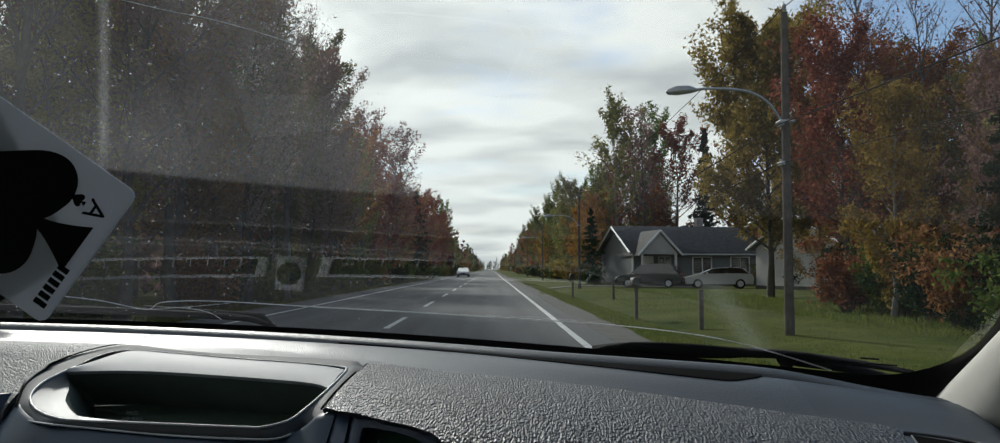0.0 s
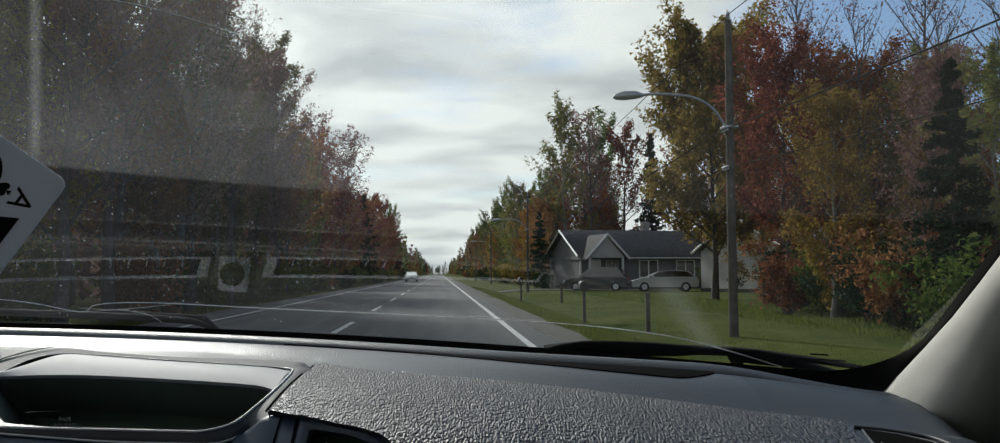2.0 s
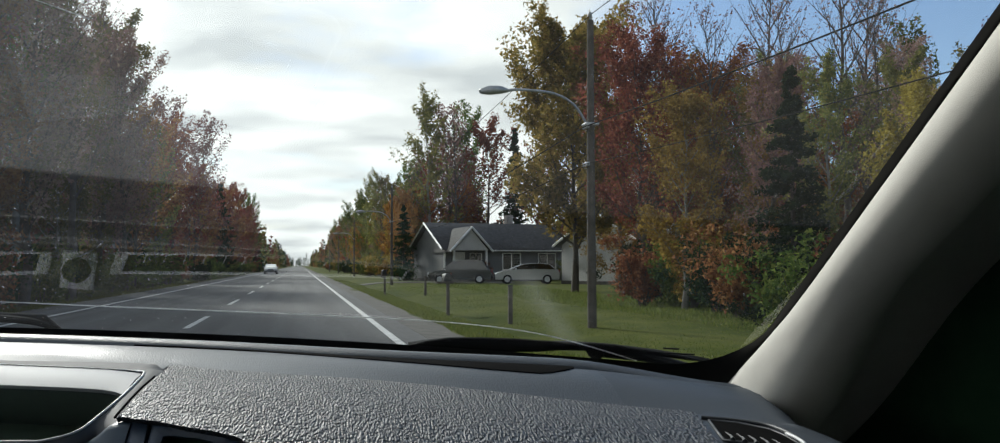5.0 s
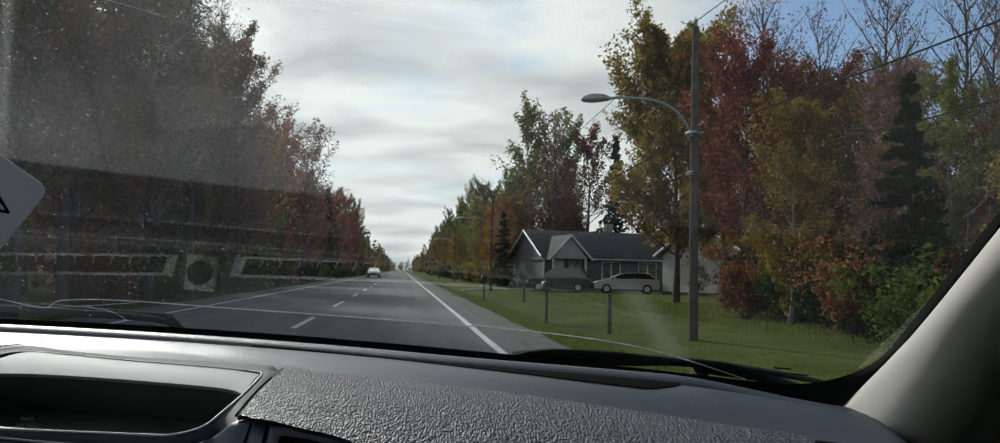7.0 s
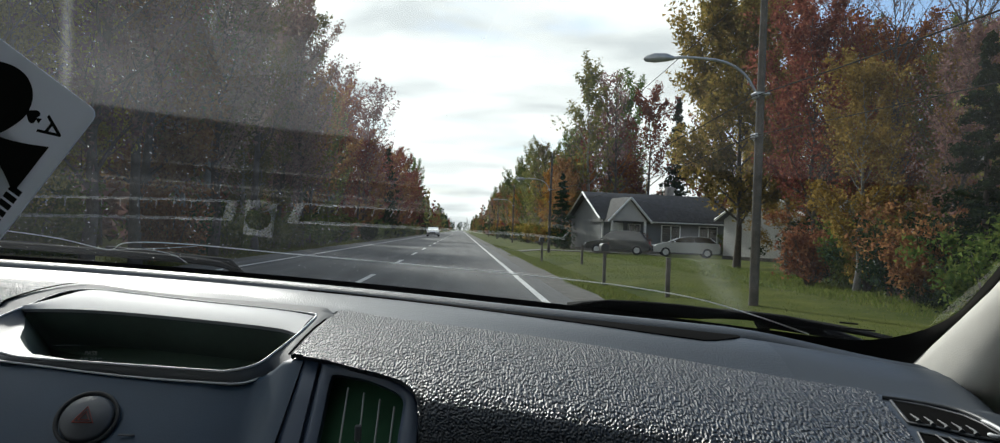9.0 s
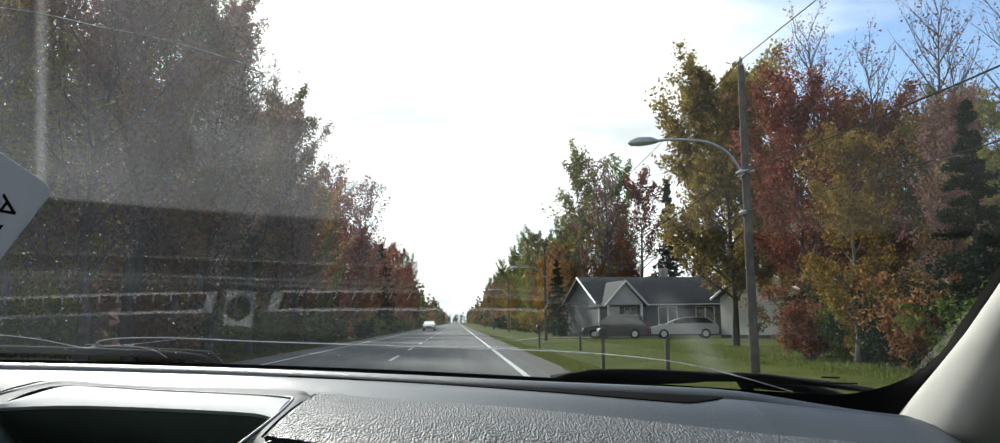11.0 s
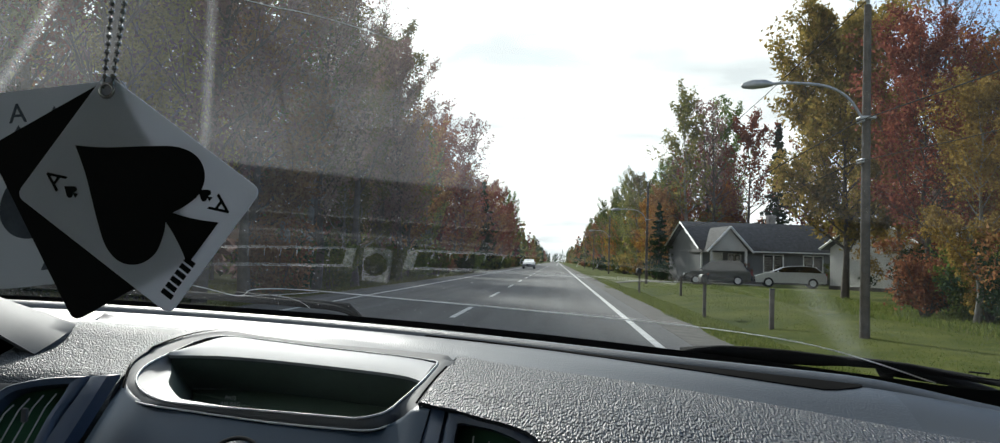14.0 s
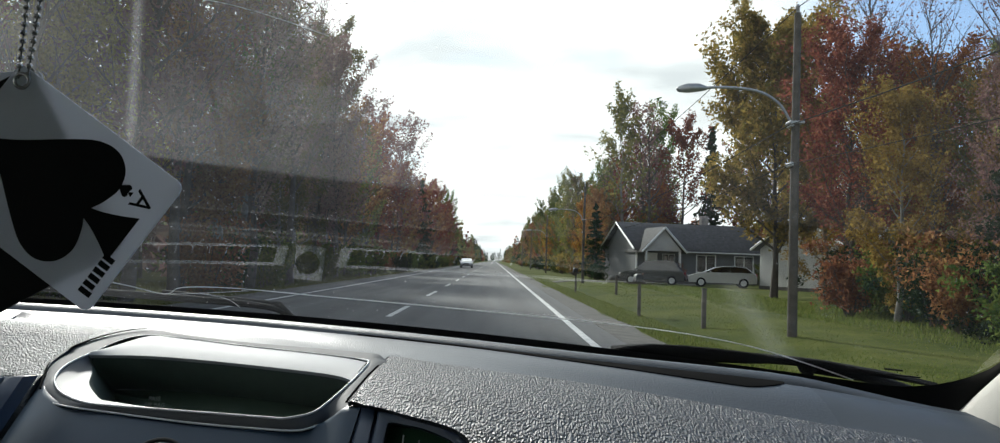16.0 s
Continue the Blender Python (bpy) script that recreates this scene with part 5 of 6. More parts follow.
def corner_vent():
    """Two-tier vent at the dashboard's right end: dark openings with slanting slats, a ridge round them and a pale
    painted highlight at the corner.
    """
    def at(x, y, up=0.0):
        return Vector((x, y - 0.3 * up, pad_z(x, y) - 0.0005 + 0.95 * up))
    upper = [(0.2956, 0.4612), (0.3111, 0.4488), (0.3221, 0.4286), (0.3228, 0.4117), (0.3208, 0.3872), (0.3136, 0.3837), (0.3046, 0.3926), (0.2922, 0.4071), (0.2817, 0.4149)]
    lower = [(0.2790, 0.3997), (0.2964, 0.3858), (0.3141, 0.3720), (0.3120, 0.3598), (0.3077, 0.3477), (0.2960, 0.3300), (0.2760, 0.3300), (0.2673, 0.3627)]
    sur = part("corner_vent", tube(spline([at(x, y, 0.0012) for x, y in ((0.2940, 0.4690), (0.3060, 0.4620), (0.3175, 0.4521), (0.3262, 0.4400), (0.3281, 0.4238), (0.3265, 0.4050), (0.3204, 0.3847), (0.3107, 0.3465), (0.3000, 0.3200))], 5), 0.0016, 6), M["vent_grille"], car, "dark grey corner air vent")
    for outline in (upper, lower):
        sp = [at(x, y, 0.0010) for x, y in outline]
        part("vent_rim", tube(sp, 0.0009, 6, True), M["vent_grille"], sur)
        cen = sum(sp, Vector()) / len(sp) + Vector((0, 0, 0.0006))
        part("opening", (sp + [cen], [(k, (k + 1) % len(sp), len(sp)) for k in range(len(sp))], False), M["void"], sur)
    for k in range(5):                            # short teeth along the near edge of the upper opening
        u = (k + 0.6) / 5.4
        x, y = 0.2830 + 0.0270 * u, 0.4149 - 0.0290 * u
        part("tooth", tube([at(x, y, 0.0022), at(x + 0.0025, y + 0.006, 0.0022), at(x + 0.0035, y + 0.016, 0.0022)], [0.0017, 0.0008, 0.0003], 5), M["vent_grille"], sur)
    for k in range(6):
        u = (k + 0.5) / 6
        x, y = 0.2830 + 0.0300 * u, 0.3965 - 0.0235 * u
        part("slat", tube([at(x, y, 0.0020), at(x - 0.0005, y - 0.020, 0.0022), at(x - 0.004, y - 0.055, 0.0022)], [0.0004, 0.0011, 0.0012], 5), M["vent_grille"], sur)
    # pale tubes stand for the highlights on the dark rim
    tip = spline([at(0.3222, 0.4130, .0030), at(0.3225, 0.4000, .0032), at(0.3200, 0.3880, .0032), at(0.3140, 0.3850, .0030), at(0.3115, 0.3900, .0028)], 4)
    part("rim_tip", tube(tip, [0.0004] + [0.0012] * (len(tip) - 2) + [0.0004], 6), M["trim"], sur, "pale tube for the highlight on the vent rim's corner")
    side = spline([at(0.3141, 0.3700, .0026), at(0.3135, 0.3600, .0028), at(0.3085, 0.3440, .0028)], 4)
    part("rim_tip", tube(side, [0.0003] + [0.0011] * (len(side) - 2) + [0.0005], 6), M["trim"], sur)


corner_vent()


def pillar(side):
    """Cloth-covered windscreen pillar, from the dashboard's end to the roof."""
    rows = []
    for k in range(26):
        z = 1.045 + 0.585 * k / 25
        ex, ey = 0.375 - 0.018 * (1 - ease(1.08, 1.2, z)), 0.550 - 1.237 * (z - 1.135)
        w = 0.80 + 0.45 * ease(1.1, 1.4, z)
        flare, foot = 0.004 * (1 - ease(1.08, 1.16, z)), 1 + 0.9 * (1 - ease(1.09, 1.21, z))
        r = []
        for dx, dy in ((0.02, 0.012), (0.004, 0.004), (0.0, 0.0), (-0.006, -0.012), (-0.009, -0.026), (-0.008, -0.040), (-0.003, -0.053), (0.005, -0.062), (0.014, -0.066), (0.024, -0.064), (0.034, -0.054), (0.05, -0.035), (0.20, -0.01)):
            x = ex + dx * w * (1 + 1.1 * (1 - ease(1.09, 1.23, z)) if dx > 0.006 else 1) + flare
            r.append(((x if side > 0 else 2 * CENTRE - x), ey + dy * w * (foot if dy < -0.03 else 1), z))
        rows.append(r)
    part("pillar_trim", slab(rows, (0.02 * side, 0.03, 0)), M["cream"], car, "pale woven cloth covering of the pillar")


pillar(1)
pillar(-1)


def shell():
    """Roof lining, doors, floor, bonnet and rear that close the car, on four wheels."""
    def sheet(name, pts, mat, label, drop):
        return part(name, slab(pts, drop), mat, car, label)
    R0, L0 = 0.56, 2 * CENTRE - 0.56
    sheet("roof", [[(x, y, 1.64 + 0.03 * math.cos((x - CENTRE) * 1.4) - 0.02 * (y < -2)) for x in span(L0 + .06, R0 - .06, 9)] for y in (0.36, 0, -1, -2, -3.0)], M["cream"], "pale roof lining", (0, 0, 0.04))
    for x, s in ((R0, 1), (L0, -1)):
        sheet("door", [[(x + s * .02, y, z) for y in (0.66, 0.46, 0.1, -0.6, -1.4, -3.0)] for z in (0.35, 0.7, 1.0, 1.10)], M["door"], "dark shaded door trim", (s * 0.05, 0, 0))
        if s > 0:
            # added sheet over corner and window: shade in its colour, side light kept out
            sheet("mirror_corner", [[(x - s * .07, 0.70, 0.9), (x - s * .05, -0.45, 0.9)], [(x - s * .07, 0.63, 1.09), (x - s * .05, -0.45, 1.09)], [(x - s * .07, 0.50, 1.20), (x - s * .05, -0.45, 1.20)], [(x - s * .07, 0.285, 1.38), (x - s * .05, -0.45, 1.38)], [(x - s * .07, 0.155, 1.5), (x - s * .05, -0.45, 1.5)]], M["shade"], "corner trim behind the pillar, shade put into its colour", (s * 0.02, 0, 0))
        sheet("side_window_frame", [[(x, y, 1.52), (x - s * .05, y, 1.66)] for y in (0.4, -1, -3.0)], M["door"], "", (s * 0.03, 0, 0))
        # added, unseen: sides and rear closed high to keep light out of the cabin
        for y, w in ((-0.75, 0.12), (-1.6, 1.4)):
            sheet("side_pillar", [[(x, y, z), (x, y - w, z)] for z in (1.08, 1.54)], M["door"], "", (s * 0.04, 0, 0))
    sheet("rear_panel", [[(x, -3.0, z) for x in span(L0, R0, 4)] for z in (0.35, 1.1, 1.62)], M["door"], "unseen rear panel, closed high to darken the cabin", (0, -0.05, 0))
    sheet("floor_pan", [[(x, y, 0.34) for x in span(L0, R0, 4)] for y in (1.0, -3.0)], M["door"], "dark floor", (0, 0, -0.06))
    sheet("bulkhead", [[(x, 0.62 + 0.25 * (z - .34), z) for x in span(L0, R0, 8)] for z in (0.34, 0.7, 1.0)], M["door"], "dark bulkhead under the dashboard", (0, 0.05, 0))
    sheet("bonnet", [[(x, y, 1.06 - 0.10 * (y - 0.75) - 0.07 * max(0, y - 1.4) ** 2 - 0.26 * (x - CENTRE) ** 2) for x in span(L0 - 0.03, R0 + 0.03, 12)] for y in (0.98, 1.2, 1.5, 1.7, 1.85)], M["body"], "dark painted bonnet", (0, 0, -0.03))
    sheet("front_panel", [[(x, 1.85 + 0.02 * (1 - ((x - CENTRE) / 0.95) ** 2), z) for x in span(L0 - .03, R0 + .03, 8)] for z in (0.32, 0.6, 0.92)], M["body"], "dark painted front", (0, -0.05, 0))
    for x, s in ((R0, 1), (L0, -1)):
        sheet("wing", [[(x + s * .02, y, z) for y in (1.05, 1.84)] for z in (0.55, 0.80)], M["body"], "dark painted wing", (s * 0.03, 0, 0))
        for y in (1.38, -2.2):
            wh = part("wheel", tube([(x - s * 0.02, y, 0.33), (x + s * 0.02, y, 0.33), (x + s * 0.06, y, 0.33), (x + s * 0.13, y, 0.33), (x + s * 0.15, y, 0.33)], [0.30, 0.33, 0.335, 0.33, 0.30], 28), M["rubber"], car, "black tyre on a steel wheel")
            part("rim", tube([(x + s * 0.10, y, 0.33), (x + s * 0.153, y, 0.33), (x + s * 0.158, y, 0.33)], [0.21, 0.21, 0.10], 20), M["trim"], wh)


M["body"] = material("car_paint", (0.03, 0.035, 0.045), 0.3, vary=0.1, scale=3, coat=0.6)
shell()


# ---------------------------------------------------------------- cards on a bead chain
def spade(cx, cy, h, steps=10):
    """Outline of a spade, its tip towards -u, length h."""
    lobe = spline([(-0.5, 0.0, 0), (-0.34, 0.10, 0), (-0.12, 0.27, 0), (0.03, 0.37, 0), (0.16, 0.39, 0), (0.26, 0.33, 0), (0.30, 0.22, 0), (0.27, 0.10, 0), (0.235, 0.035, 0)], 4)
    stem = spline([(0.235, 0.035, 0), (0.30, 0.055, 0), (0.40, 0.100, 0), (0.5, 0.155, 0)], 3)
    half = [(p.x, p.y) for p in lobe + stem[1:]]
    return [(cx + u * h, cy + v * h) for u, v in half] + [(cx + u * h, cy - v * h) for u, v in half[::-1][:-1]]


def flat(pts, z0, z1):
    """A thin plate with the given outline."""
    n = len(pts)
    bm = bmesh.new()
    f = bm.faces.new([bm.verts.new((x, y, z0)) for x, y in pts])
    r = bmesh.ops.extrude_face_region(bm, geom=[f])
    bmesh.ops.translate(bm, vec=(0, 0, z1 - z0), verts=[v for v in r["geom"] if isinstance(v, bmesh.types.BMVert)])
    bmesh.ops.triangulate(bm, faces=[f for f in bm.faces if len(f.verts) > 4])
    bmesh.ops.recalc_face_normals(bm, faces=bm.faces)
    return bm


def rounded(x0, y0, x1, y1, r):
    pts = []
    for cx, cy, a in ((x1 - r, y1 - r, 0), (x0 + r, y1 - r, 90), (x0 + r, y0 + r, 180), (x1 - r, y0 + r, 270)):
        pts += [(cx + r * math.cos(radians(a + d)), cy + r * math.sin(radians(a + d))) for d in (0, 30, 60, 90)]
    return pts


HOLE = Vector((-0.199, 0.30, 1.300))
LONG, SHORT = 0.0920, 0.0700


def card(name, angle, back, white, label, face=True, ink="ink"):
    """A plastic card that hangs by a corner; its long side points angle degrees below level."""
    a = radians(-angle)
    # u along the long side, v along the short side, n towards the rear of the car
    u, v, n = Vector((math.cos(a), 0, math.sin(a))), Vector((math.sin(a), 0, -math.cos(a))), Vector((0, -1, 0))
    m = Matrix((u.to_4d(), v.to_4d(), u.cross(v).to_4d(), Vector((0, 0, 0, 1)))).transposed()
    m.translation = HOLE + Vector((0, back, 0))
    sgn = -1 if u.cross(v).y > 0 else 1
    t = part(name, flat(rounded(-0.006, -0.006, LONG - 0.006, SHORT - 0.006, 0.004), -0.0006, 0.0006), M["card"] if white else M["ink"], pendant, label, m)
    front = 0.0006 * sgn

    def on(name, pts, mat, lab=""):
        return part(name, flat(pts, front, front + 0.0003 * sgn), mat, t, lab)
    if face:
        cx, cy = LONG / 2 - 0.006, SHORT / 2 - 0.006
        on("spade", spade(cx + 0.001, cy, 0.076), M[ink], "large black spade")
        for s in (1, -1):
            px, py = cx + s * 0.035, cy - s * 0.018
            on("small_spade", spade(px - s * 0.009, py, 0.0075 * 1.0), M[ink])
            tm = Matrix.Translation((px, py, front + 0.0002 * sgn)) @ Matrix.Diagonal((1, sgn, sgn, 1)) @ Matrix.Rotation(radians(90 * s * sgn), 4, "Z")
            part("letter", text_mesh("A", 0.013, tm), M[ink], t)
    return t, on


pendant = thing("card_pendant", "three plastic playing-card air fresheners hanging on a bead chain", "air freshener")
front_card, on_front = card("front_card", 35, 0.0, True, "white card with a black spade")
black_card, _ = card("black_card", 60, 0.0025, False, "plain black card", False)
back_card, _ = card("back_card", 83, 0.005, True, "white card with a faint dark spade", ink="faint_ink")
# the maker's mark, as plain bars
for k in range(6):
    x = LONG - 0.0125
    y = SHORT - 0.013 - 0.0035 * k
    on_front("maker_mark", [(x - 0.003, y - 0.0012), (x + 0.003 - 0.0007 * (k > 0), y - 0.0012), (x + 0.003 - 0.0007 * (k > 0), y + 0.0012), (x - 0.003, y + 0.0012)], M["ink"])
part("eyelet", tube([HOLE + Vector((0.0032 * math.cos(q), -0.0016, 0.0032 * math.sin(q))) for q in span(0, 2 * math.pi, 17)[:-1]], 0.0009, 6, True), M["chrome"], pendant, "bright metal eyelet")


def bead_chain():
    bm = bmesh.new()
    bmesh.ops.create_icosphere(bm, subdivisions=1, radius=0.00165)
    for f in bm.faces:
        f.smooth = True
    me = bpy.data.meshes.new("bead")
    bm.to_mesh(me); bm.free()
    me.materials.append(M["chrome"])
    for s, x1 in ((-1, 0.004), (1, 0.013)):
        a, b = HOLE + Vector((0.002 * s, -0.001, 0.001)), HOLE + Vector((x1 * 1.9, 0.012, 0.30))
        n = 78
        part("chain_wire", tube([a, b], 0.0005, 4), M["chrome"], pendant)
        for k in range(n):
            p = a.lerp(b, (k + 0.5) / n)
            ob = new("bead", me)
            ob.location, ob.parent = p, pendant
    part("chain_clasp", tube([HOLE + Vector((0.0007, -0.001, z)) for z in (0.060, 0.062, 0.070, 0.072)], [0.001, 0.0024, 0.0024, 0.001], 8), M["dark"], pendant, "black chain clasp")


bead_chain()


# ---------------------------------------------------------------- the house beyond the lawn, its drive and what stands there
M["siding"] = material("pale_siding", (0.46, 0.45, 0.43), 0.7, vary=0.1, scale=2, bump=0.3, bump_scale=25)
M["grey_siding"] = material("grey_siding", (0.150, 0.155, 0.155), 0.75, vary=0.15, scale=2, bump=0.2, bump_scale=25)
M["brick"] = material("grey_brick", (0.30, 0.28, 0.26), 0.85, vary=0.3, scale=3, bump=0.4, bump_scale=30)
M["shingle"] = material("dark_shingle", (0.075, 0.072, 0.072), 0.9, vary=0.3, scale=4, bump=0.5, bump_scale=30)
M["white"] = material("white_paint", (0.75, 0.75, 0.73), 0.5, vary=0.08, scale=4)
M["pane"] = glass_material("window_pane", (0.12, 0.13, 0.14), 0)
M["silver"] = material("silver_paint", (0.55, 0.56, 0.58), 0.3, metal=0.3, vary=0.05, coat=0.7)
M["black_paint"] = material("black_paint", (0.015, 0.016, 0.018), 0.25, vary=0.1, coat=0.8)
M["lamp_glass"] = material("headlamp", (0.75, 0.76, 0.78), 0.15, vary=0.05, coat=1.0)
M["tail"] = material("tail_lamp", (0.3, 0.02, 0.02), 0.2, vary=0.05, coat=1.0)


def prism(outline, y0, y1):
    """A plate with an outline in x and z, from y0 to y1."""
    n = len(outline)
    v = [(x, y0, z) for x, z in outline] + [(x, y1, z) for x, z in outline]
    f = [tuple(range(n)), tuple(range(2 * n - 1, n - 1, -1))] + [(k, k + n, (k + 1) % n + n, (k + 1) % n) for k in range(n)]
    return v, f, False


def window(parent, x, y, z, w, h):
    fr = part("window", join(prism([(x - w / 2 - .07, z - .07), (x + w / 2 + .07, z - .07), (x + w / 2 + .07, z), (x - w / 2 - .07, z)], y - .05, y + .05),
                             prism([(x - w / 2 - .07, z + h), (x + w / 2 + .07, z + h), (x + w / 2 + .07, z + h + .07), (x - w / 2 - .07, z + h + .07)], y - .05, y + .05),
                             *[prism([(q - .035, z), (q + .035, z), (q + .035, z + h), (q - .035, z + h)], y - .05, y + .05) for q in (x - w / 2 - .035, x, x + w / 2 + .035)]), M["white"], parent, "white window frame")
    for s in (-1, 1):
        part("pane", box(w / 2 - .07, 0.02, h, 0, (x + s * w / 4, y + .01, z + h / 2)), M["pane"], fr)


def board(length):
    """A lapped siding board: its lower edge stands proud of the wall."""
    a, q = length / 2, 0.195
    v = [(x, y, z) for x in (-a, a) for y, z in ((0.01, 0), (-0.035, 0), (-0.03, 0.02), (-0.004, q), (0.01, q))]
    return v, [(0, 1, 2, 3, 4), (9, 8, 7, 6, 5)] + [(k, k + 5, (k + 1) % 5 + 5, (k + 1) % 5) for k in range(5)]


def house(x, y, rz, label, wall):
    h = thing("house", label, "house", "houses beyond the lawn", at=(x, y, lie(x, y) - 0.05), rz=rz)
    part("wall", box(11, 8, 2.7, 0, (0, 4, 1.35)), M[wall], h)
    # lapped boards on the front and on the end that faces the road
    front, end = mesh_of("board", *board(10.98), [M[wall]]), mesh_of("board", *board(7.98), [M[wall]])
    for me, m0 in ((front, Matrix.Translation((0, 0, 0))), (end, Matrix.Translation((-5.5, 4, 0)) @ Matrix.Rotation(radians(-90), 4, "Z"))):
        for k in range(12):
            b = new("board", me)
            b.parent, b.matrix_basis = h, m0 @ Matrix.Translation((0, 0, 0.30 + 0.195 * k))
    for cx in (-5.5, 5.5):
        part("corner_board", box(0.12, 0.12, 2.4, 0.01, (cx, 0, 1.45)), M["white"], h, "pale corner board")
    for s in (-1, 1):
        part("rake_board", tube([(-5.92, 4 + s * 4.5, 2.62), (-5.92, 4.0, 4.82)], 0.085, 4), M["white"], h, "pale board along the roof's edge")
    for k in range(9):
        part("baluster", box(0.04, 0.04, 0.75, 0.005, (-5.05 + 0.14 * k, -1.2, 0.75)), M["white"], h)
    part("porch_rail", box(1.3, 0.07, 0.06, 0.01, (-4.5, -1.2, 1.14)), M["white"], h, "white porch rail")
    part("foundation", box(11.1, 8.1, 0.35, 0.02, (0, 4, 0.1)), M["gravel"], h)
    # main roof, ridge along x, with eaves
    t = 0.14
    for s in (-1, 1):
        ys = (4 + s * 4.5, 4.0)
        v = [(-5.9, ys[0], 2.55), (5.9, ys[0], 2.55), (5.9, ys[1], 4.75), (-5.9, ys[1], 4.75)]
        v += [(a, b, c + t) for a, b, c in v]
        part("roof", (v, [(0, 1, 2, 3), (7, 6, 5, 4), (0, 4, 5, 1), (1, 5, 6, 2), (2, 6, 7, 3), (3, 7, 4, 0)], False), M["shingle"], h, "dark shingled roof slope")
    for s in (-1, 1):
        part("gable", prism([(-4.0, 2.7), (4.0, 2.7), (0, 4.7)], -0.06, 0.06), M[wall], h, "", Matrix.Translation((s * 5.44, 4, 0)) @ Matrix.Rotation(radians(90), 4, "Z"))
    # front porch gable
    part("porch_gable", prism([(-5.3, 2.5), (-2.3, 2.5), (-3.8, 4.2)], -1.25, 0.1), M["siding"], h, "pale front gable")
    for s in (-1, 1):
        v = [(-3.8, -1.5, 4.25), (-3.8 + s * 1.8, -1.5, 2.35), (-3.8 + s * 1.8, 2.6, 2.35), (-3.8, 2.6, 4.25)]
        v += [(a, b, c + 0.12) for a, b, c in v]
        f = [(0, 1, 2, 3), (7, 6, 5, 4), (0, 4, 5, 1), (1, 5, 6, 2), (2, 6, 7, 3), (3, 7, 4, 0)]
        part("porch_roof", (v, f, False), M["shingle"], h)
        part("fascia_board", tube([(-3.8, -1.52, 4.3), (-3.8 + s * 1.8, -1.52, 2.4)], 0.09, 4), M["white"], h, "white fascia board")
        part("porch_post", box(0.16, 0.16, 2.5, 0.01, (-3.8 + s * 1.35, -1.15, 1.25)), M["white"], h, "white porch post")
    part("porch_deck", box(3.4, 1.5, 0.3, 0.02, (-3.8, -0.7, 0.2)), M["gravel"], h)
    d = part("door", box(0.95, 0.08, 2.05, 0.01, (-4.3, -0.03, 1.35)), M["white"], h, "white panelled front door")
    part("handle", tube([(-4.65, -0.1, 1.3), (-4.55, -0.1, 1.3)], 0.02, 6), M["steel"], d)
    for wx, ww in ((-2.9, 0.9), (0.2, 1.5), (3.4, 1.5)):
        window(h, wx, -0.03, 1.0, ww, 1.25)
    part("gutter", tube([(-2.0, -0.45, 2.5), (5.8, -0.45, 2.5)], 0.06, 6), M["white"], h, "white gutter")
    part("chimney", box(0.6, 0.6, 1.3, 0.03, (2.0, 4.6, 5.0)), M["brick"], h)
    return h


house(16.4, 66, 10, "low bungalow with grey siding, dark shingle roof and white-trimmed porch gable", "grey_siding")
house(25.5, 50, 20, "pale-sided bungalow with dark shingle roof behind the trees", "siding")

# gravel drive across the lawn
rows = [[(x, y + 0.9 * math.sin(x * 0.35), lie(x, 61) + 0.03) for y in (59.5, 60.5, 61.5, 62.5)] for x in span(2.6, 15.0, 16)]
tagged(part("driveway", slab(rows, (0, 0, -0.12)), M["gravel"]), "pale gravel driveway across the lawn", "driveway", kind="structure")


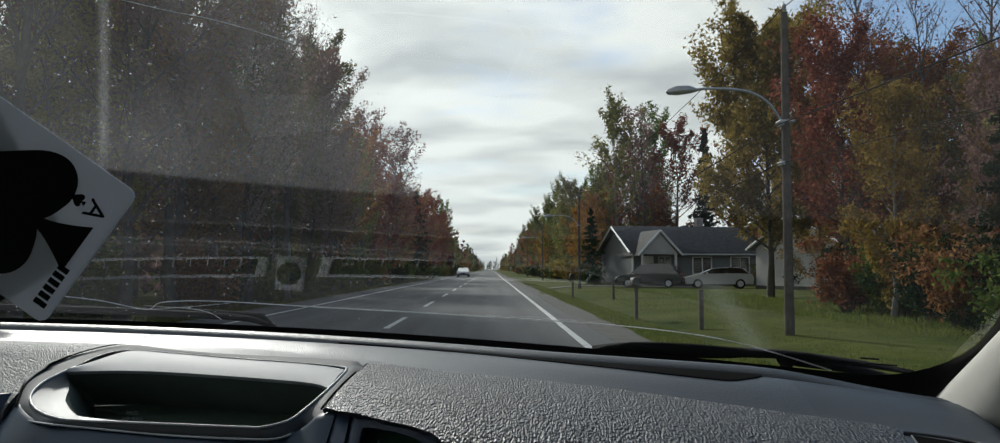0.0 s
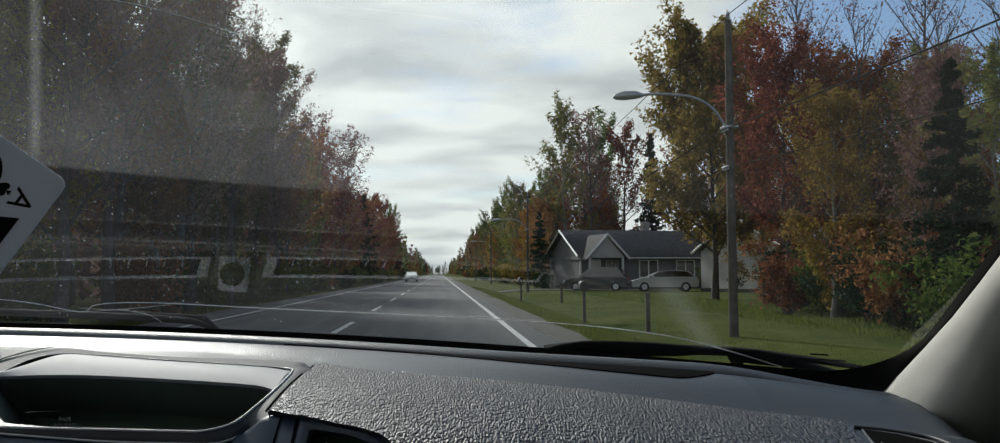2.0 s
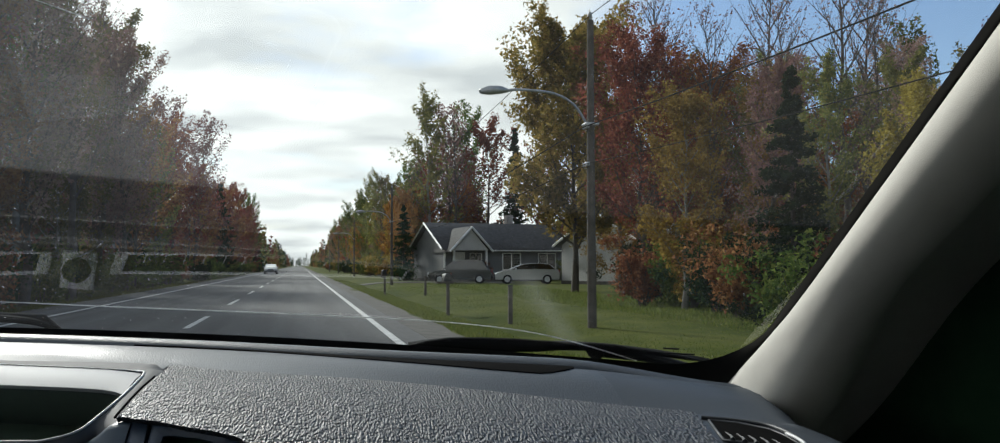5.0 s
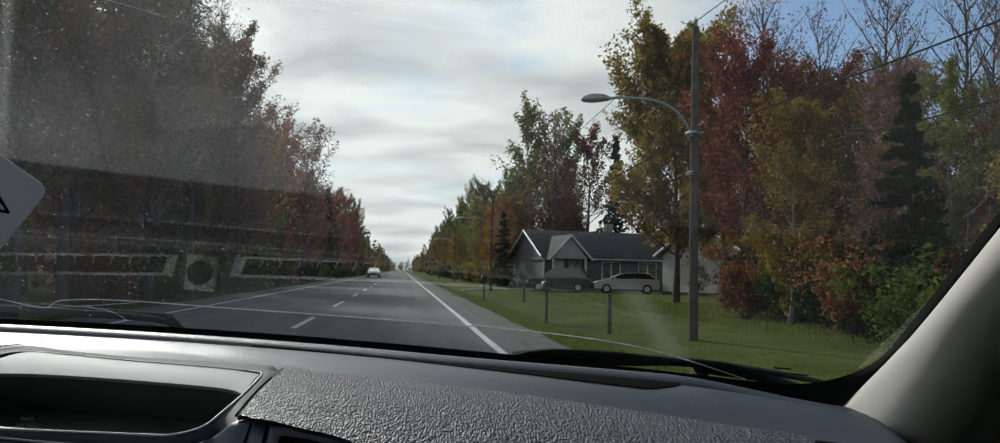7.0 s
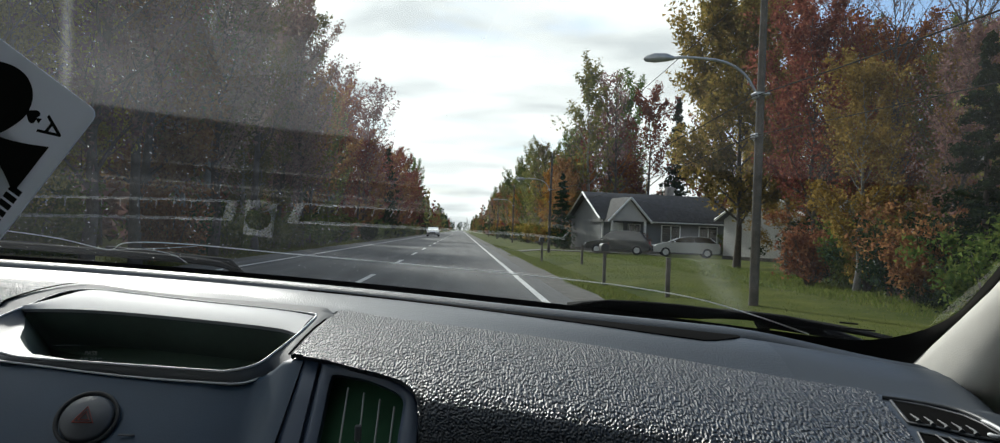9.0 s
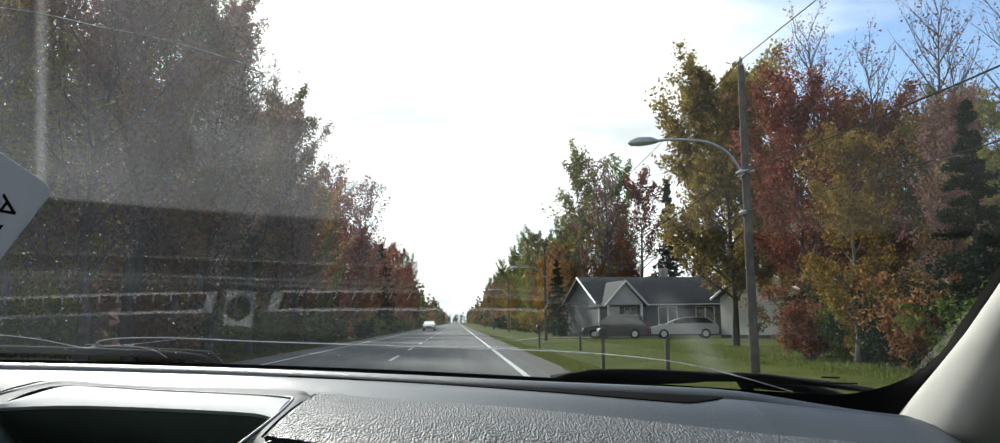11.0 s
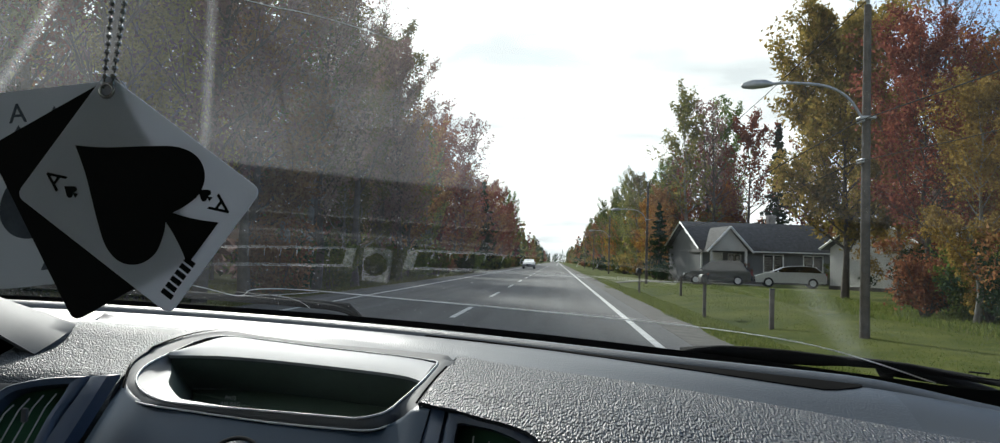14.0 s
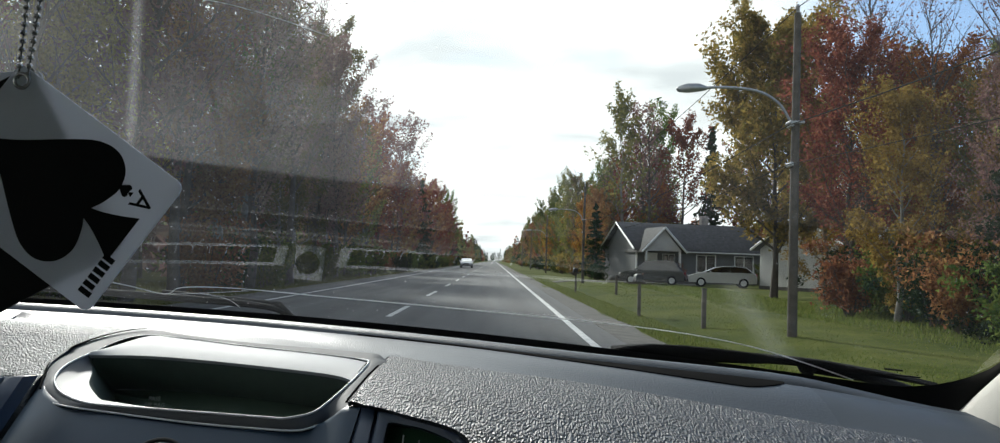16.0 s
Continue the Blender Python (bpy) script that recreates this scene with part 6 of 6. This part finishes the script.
def vehicle(x, y, rz, paint, label, tall):
    """A parked car: rounded body with a glazed cabin, wheels, lamps and bumpers. Its nose points along its own +y."""
    c = thing("parked_car", label, "car", "parked cars", at=(x, y, (0.0 if x < 2 else lie(x, y)) - 0.01), rz=rz)
    L, W = 4.5, 1.78
    prof = [(-2.25, 0.42), (-2.24, 0.78), (-2.12, 0.98), (-1.2, 1.02), (0.75, 1.0), (1.6, 0.92), (2.15, 0.76), (2.24, 0.55), (2.2, 0.32), (-2.2, 0.30)]
    roof = [(-2.0, 1.0), (-1.55, tall - 0.06), (-0.9, tall), (0.0, tall - 0.03), (0.45, tall - 0.12), (1.15, 1.0)]

    def loft(outline, w0, w1, inset):
        v, f, n = [], [], len(outline)
        for sx, q in ((-1, 1), (-1, 0), (1, 0), (1, 1)):
            for yy, zz in outline:
                k = (zz - outline[0][1]) / 0.6 if inset else 0
                ww = (w0 if not q else w1) / 2 - (0.14 * k if inset else 0)
                v.append((sx * ww, yy * (0.985 if q else 1), zz - (0.0 if not q else 0.0)))
        # order: outer left, crown left, crown right, outer right
        for a in range(3):
            for k in range(n - 1):
                f.append((a * n + k, a * n + k + 1, (a + 1) * n + k + 1, (a + 1) * n + k))
            f.append((a * n + n - 1, a * n, (a + 1) * n, (a + 1) * n + n - 1))
        f.append(tuple(range(n))); f.append(tuple(range(4 * n - 1, 3 * n - 1, -1)))
        return v, f, False
    part("body", loft(prof, W * 0.94, W, False), M[paint], c)
    cab = part("cabin", loft(roof, W * 0.86, W * 0.92, True), M["pane"], c, "dark glazed cabin")
    part("roof", slab([[(sx * W * 0.33, yy, zz + 0.01 + 0.02 * (1 - abs(sx))) for sx in (-1, -0.5, 0, 0.5, 1)] for yy, zz in ((-1.6, tall - 0.06), (-0.9, tall), (0.0, tall - 0.03), (0.42, tall - 0.11))], (0, 0, -0.03)), M[paint], cab)
    for s in (-1, 1):
        for a, b in (((-1.55, tall - .06), (-2.0, 1.0)), ((0.45, tall - .12), (1.15, 1.0)), ((-0.55, tall - .02), (-0.5, 1.0))):
            part("window_post", tube([(s * W * 0.345, *a), (s * W * 0.455, *b)], 0.035, 5), M[paint], cab)
        for yy in (1.38, -1.38):
            w = part("wheel", tube([(s * 0.68, yy, 0.33), (s * 0.72, yy, 0.33), (s * 0.88, yy, 0.33), (s * 0.91, yy, 0.33)], [0.29, 0.33, 0.33, 0.29], 20), M["rubber"], c)
            part("rim", tube([(s * 0.86, yy, 0.33), (s * 0.915, yy, 0.33), (s * 0.92, yy, 0.33)], [0.2, 0.2, 0.06], 12), M["trim"], w)
        part("headlamp", box(0.36, 0.12, 0.15, 0.03, (s * 0.62, 2.17, 0.70)), M["lamp_glass"], c, "clear headlamp")
        part("tail_lamp", box(0.2, 0.08, 0.3, 0.03, (s * 0.72, -2.22, 0.82)), M["tail"], c, "red tail lamp")
        part("side_mirror", box(0.18, 0.12, 0.13, 0.03, (s * 0.98, 0.8, 1.03)), M[paint], c)
    part("bumper", box(1.7, 0.12, 0.16, 0.04, (0, 2.24, 0.45)), M["dark"], c)
    part("bumper", box(1.7, 0.12, 0.16, 0.04, (0, -2.26, 0.45)), M["dark"], c)
    part("grille", box(0.8, 0.05, 0.14, 0.02, (0, 2.24, 0.64)), M["dark"], c)
    return c


vehicle(11.0, 58.5, 75, "black_paint", "black sport utility car on the gravel drive", 1.68)
vehicle(15.4, 57.0, 80, "silver", "silver saloon car parked by the house", 1.42)
vehicle(-4.2, 128, 180, "silver", "pale car standing far down the opposite lane", 1.45)


def mailbox(x, y):
    m = thing("mailbox", "dark metal mailbox on a wooden post beside the road", "mailbox", "mailboxes", at=(x, y, lie(x, y) - 0.05))
    part("post", box(0.09, 0.09, 1.1, 0.008, (0, 0, 0.5)), M["wood_pole"], m)
    part("crosspiece", box(0.5, 0.08, 0.06, 0.008, (-0.08, 0, 1.0)), M["wood_pole"], m)
    arch = [(-0.24, 1.03), (-0.24, 1.14), (-0.2, 1.22), (-0.12, 1.25), (0.0, 1.25), (0.08, 1.22), (0.12, 1.14), (0.12, 1.03)]
    bx = part("box", prism([(a * 0.6, b) for a, b in arch], -0.22, 0.22), M["dark"], m)
    part("flag", box(0.01, 0.12, 0.05, 0, (0.09, 0.05, 1.25)), M["tail"], bx, "small red flag")


mailbox(4.1, 23.6)
mailbox(3.9, 40.0)


def marker_post(x, y, h):
    p = thing("marker_post", "short grey wooden post in the verge", "post", "verge posts", at=(x, y, lie(x, y) - 0.05))
    part("post", box(0.10, 0.10, h, 0.01, (0, 0, h / 2)), M["wood_pole"], p)
    part("cap", box(0.12, 0.12, 0.03, 0.006, (0, 0, h + 0.012)), M["dark"], p)


marker_post(4.9, 19.5, 0.95)
marker_post(5.4, 37.0, 0.9)

for kind, x, y, s in (("sh_rust", 14.0, 64.3, 0.6), ("sh_green", 18.5, 63.8, 0.6), ("sh_dark", 8.6, 70, 0.7), ("sh_green", 20.5, 63, 0.8)):
    plant(kind, x, y, s, group="shrubs beside the road")
for kind, x, y, s in (("rust", 9.6, 80, 0.7), ("bare", 11.2, 84, 0.9), ("yellow", 9.8, 88, 0.8), ("spruce", 8.6, 72, 0.6), ("rust", 9.4, 76, 0.55)):
    plant(kind, x, y, s)

for kind, x, y, s in (("olive", 12.5, 81, 1.25), ("mauve", 15.0, 84, 1.3), ("rust", 18.0, 82, 1.3), ("spruce2", 20.5, 80, 1.1), ("green", 17.0, 90, 1.2), ("red2", 13.8, 92, 1.2), ("mauve", 24.5, 74, 1.2),
                      ("bare", 14.5, 79, 1.15), ("red2", 22.5, 77, 1.1), ("olive", 25.0, 66, 1.1)):
    plant(kind, x, y, s)

for key, ob in KINDS.items():
    if key not in USED:
        for o in (*ob.children_recursive, ob):
            bpy.data.objects.remove(o)
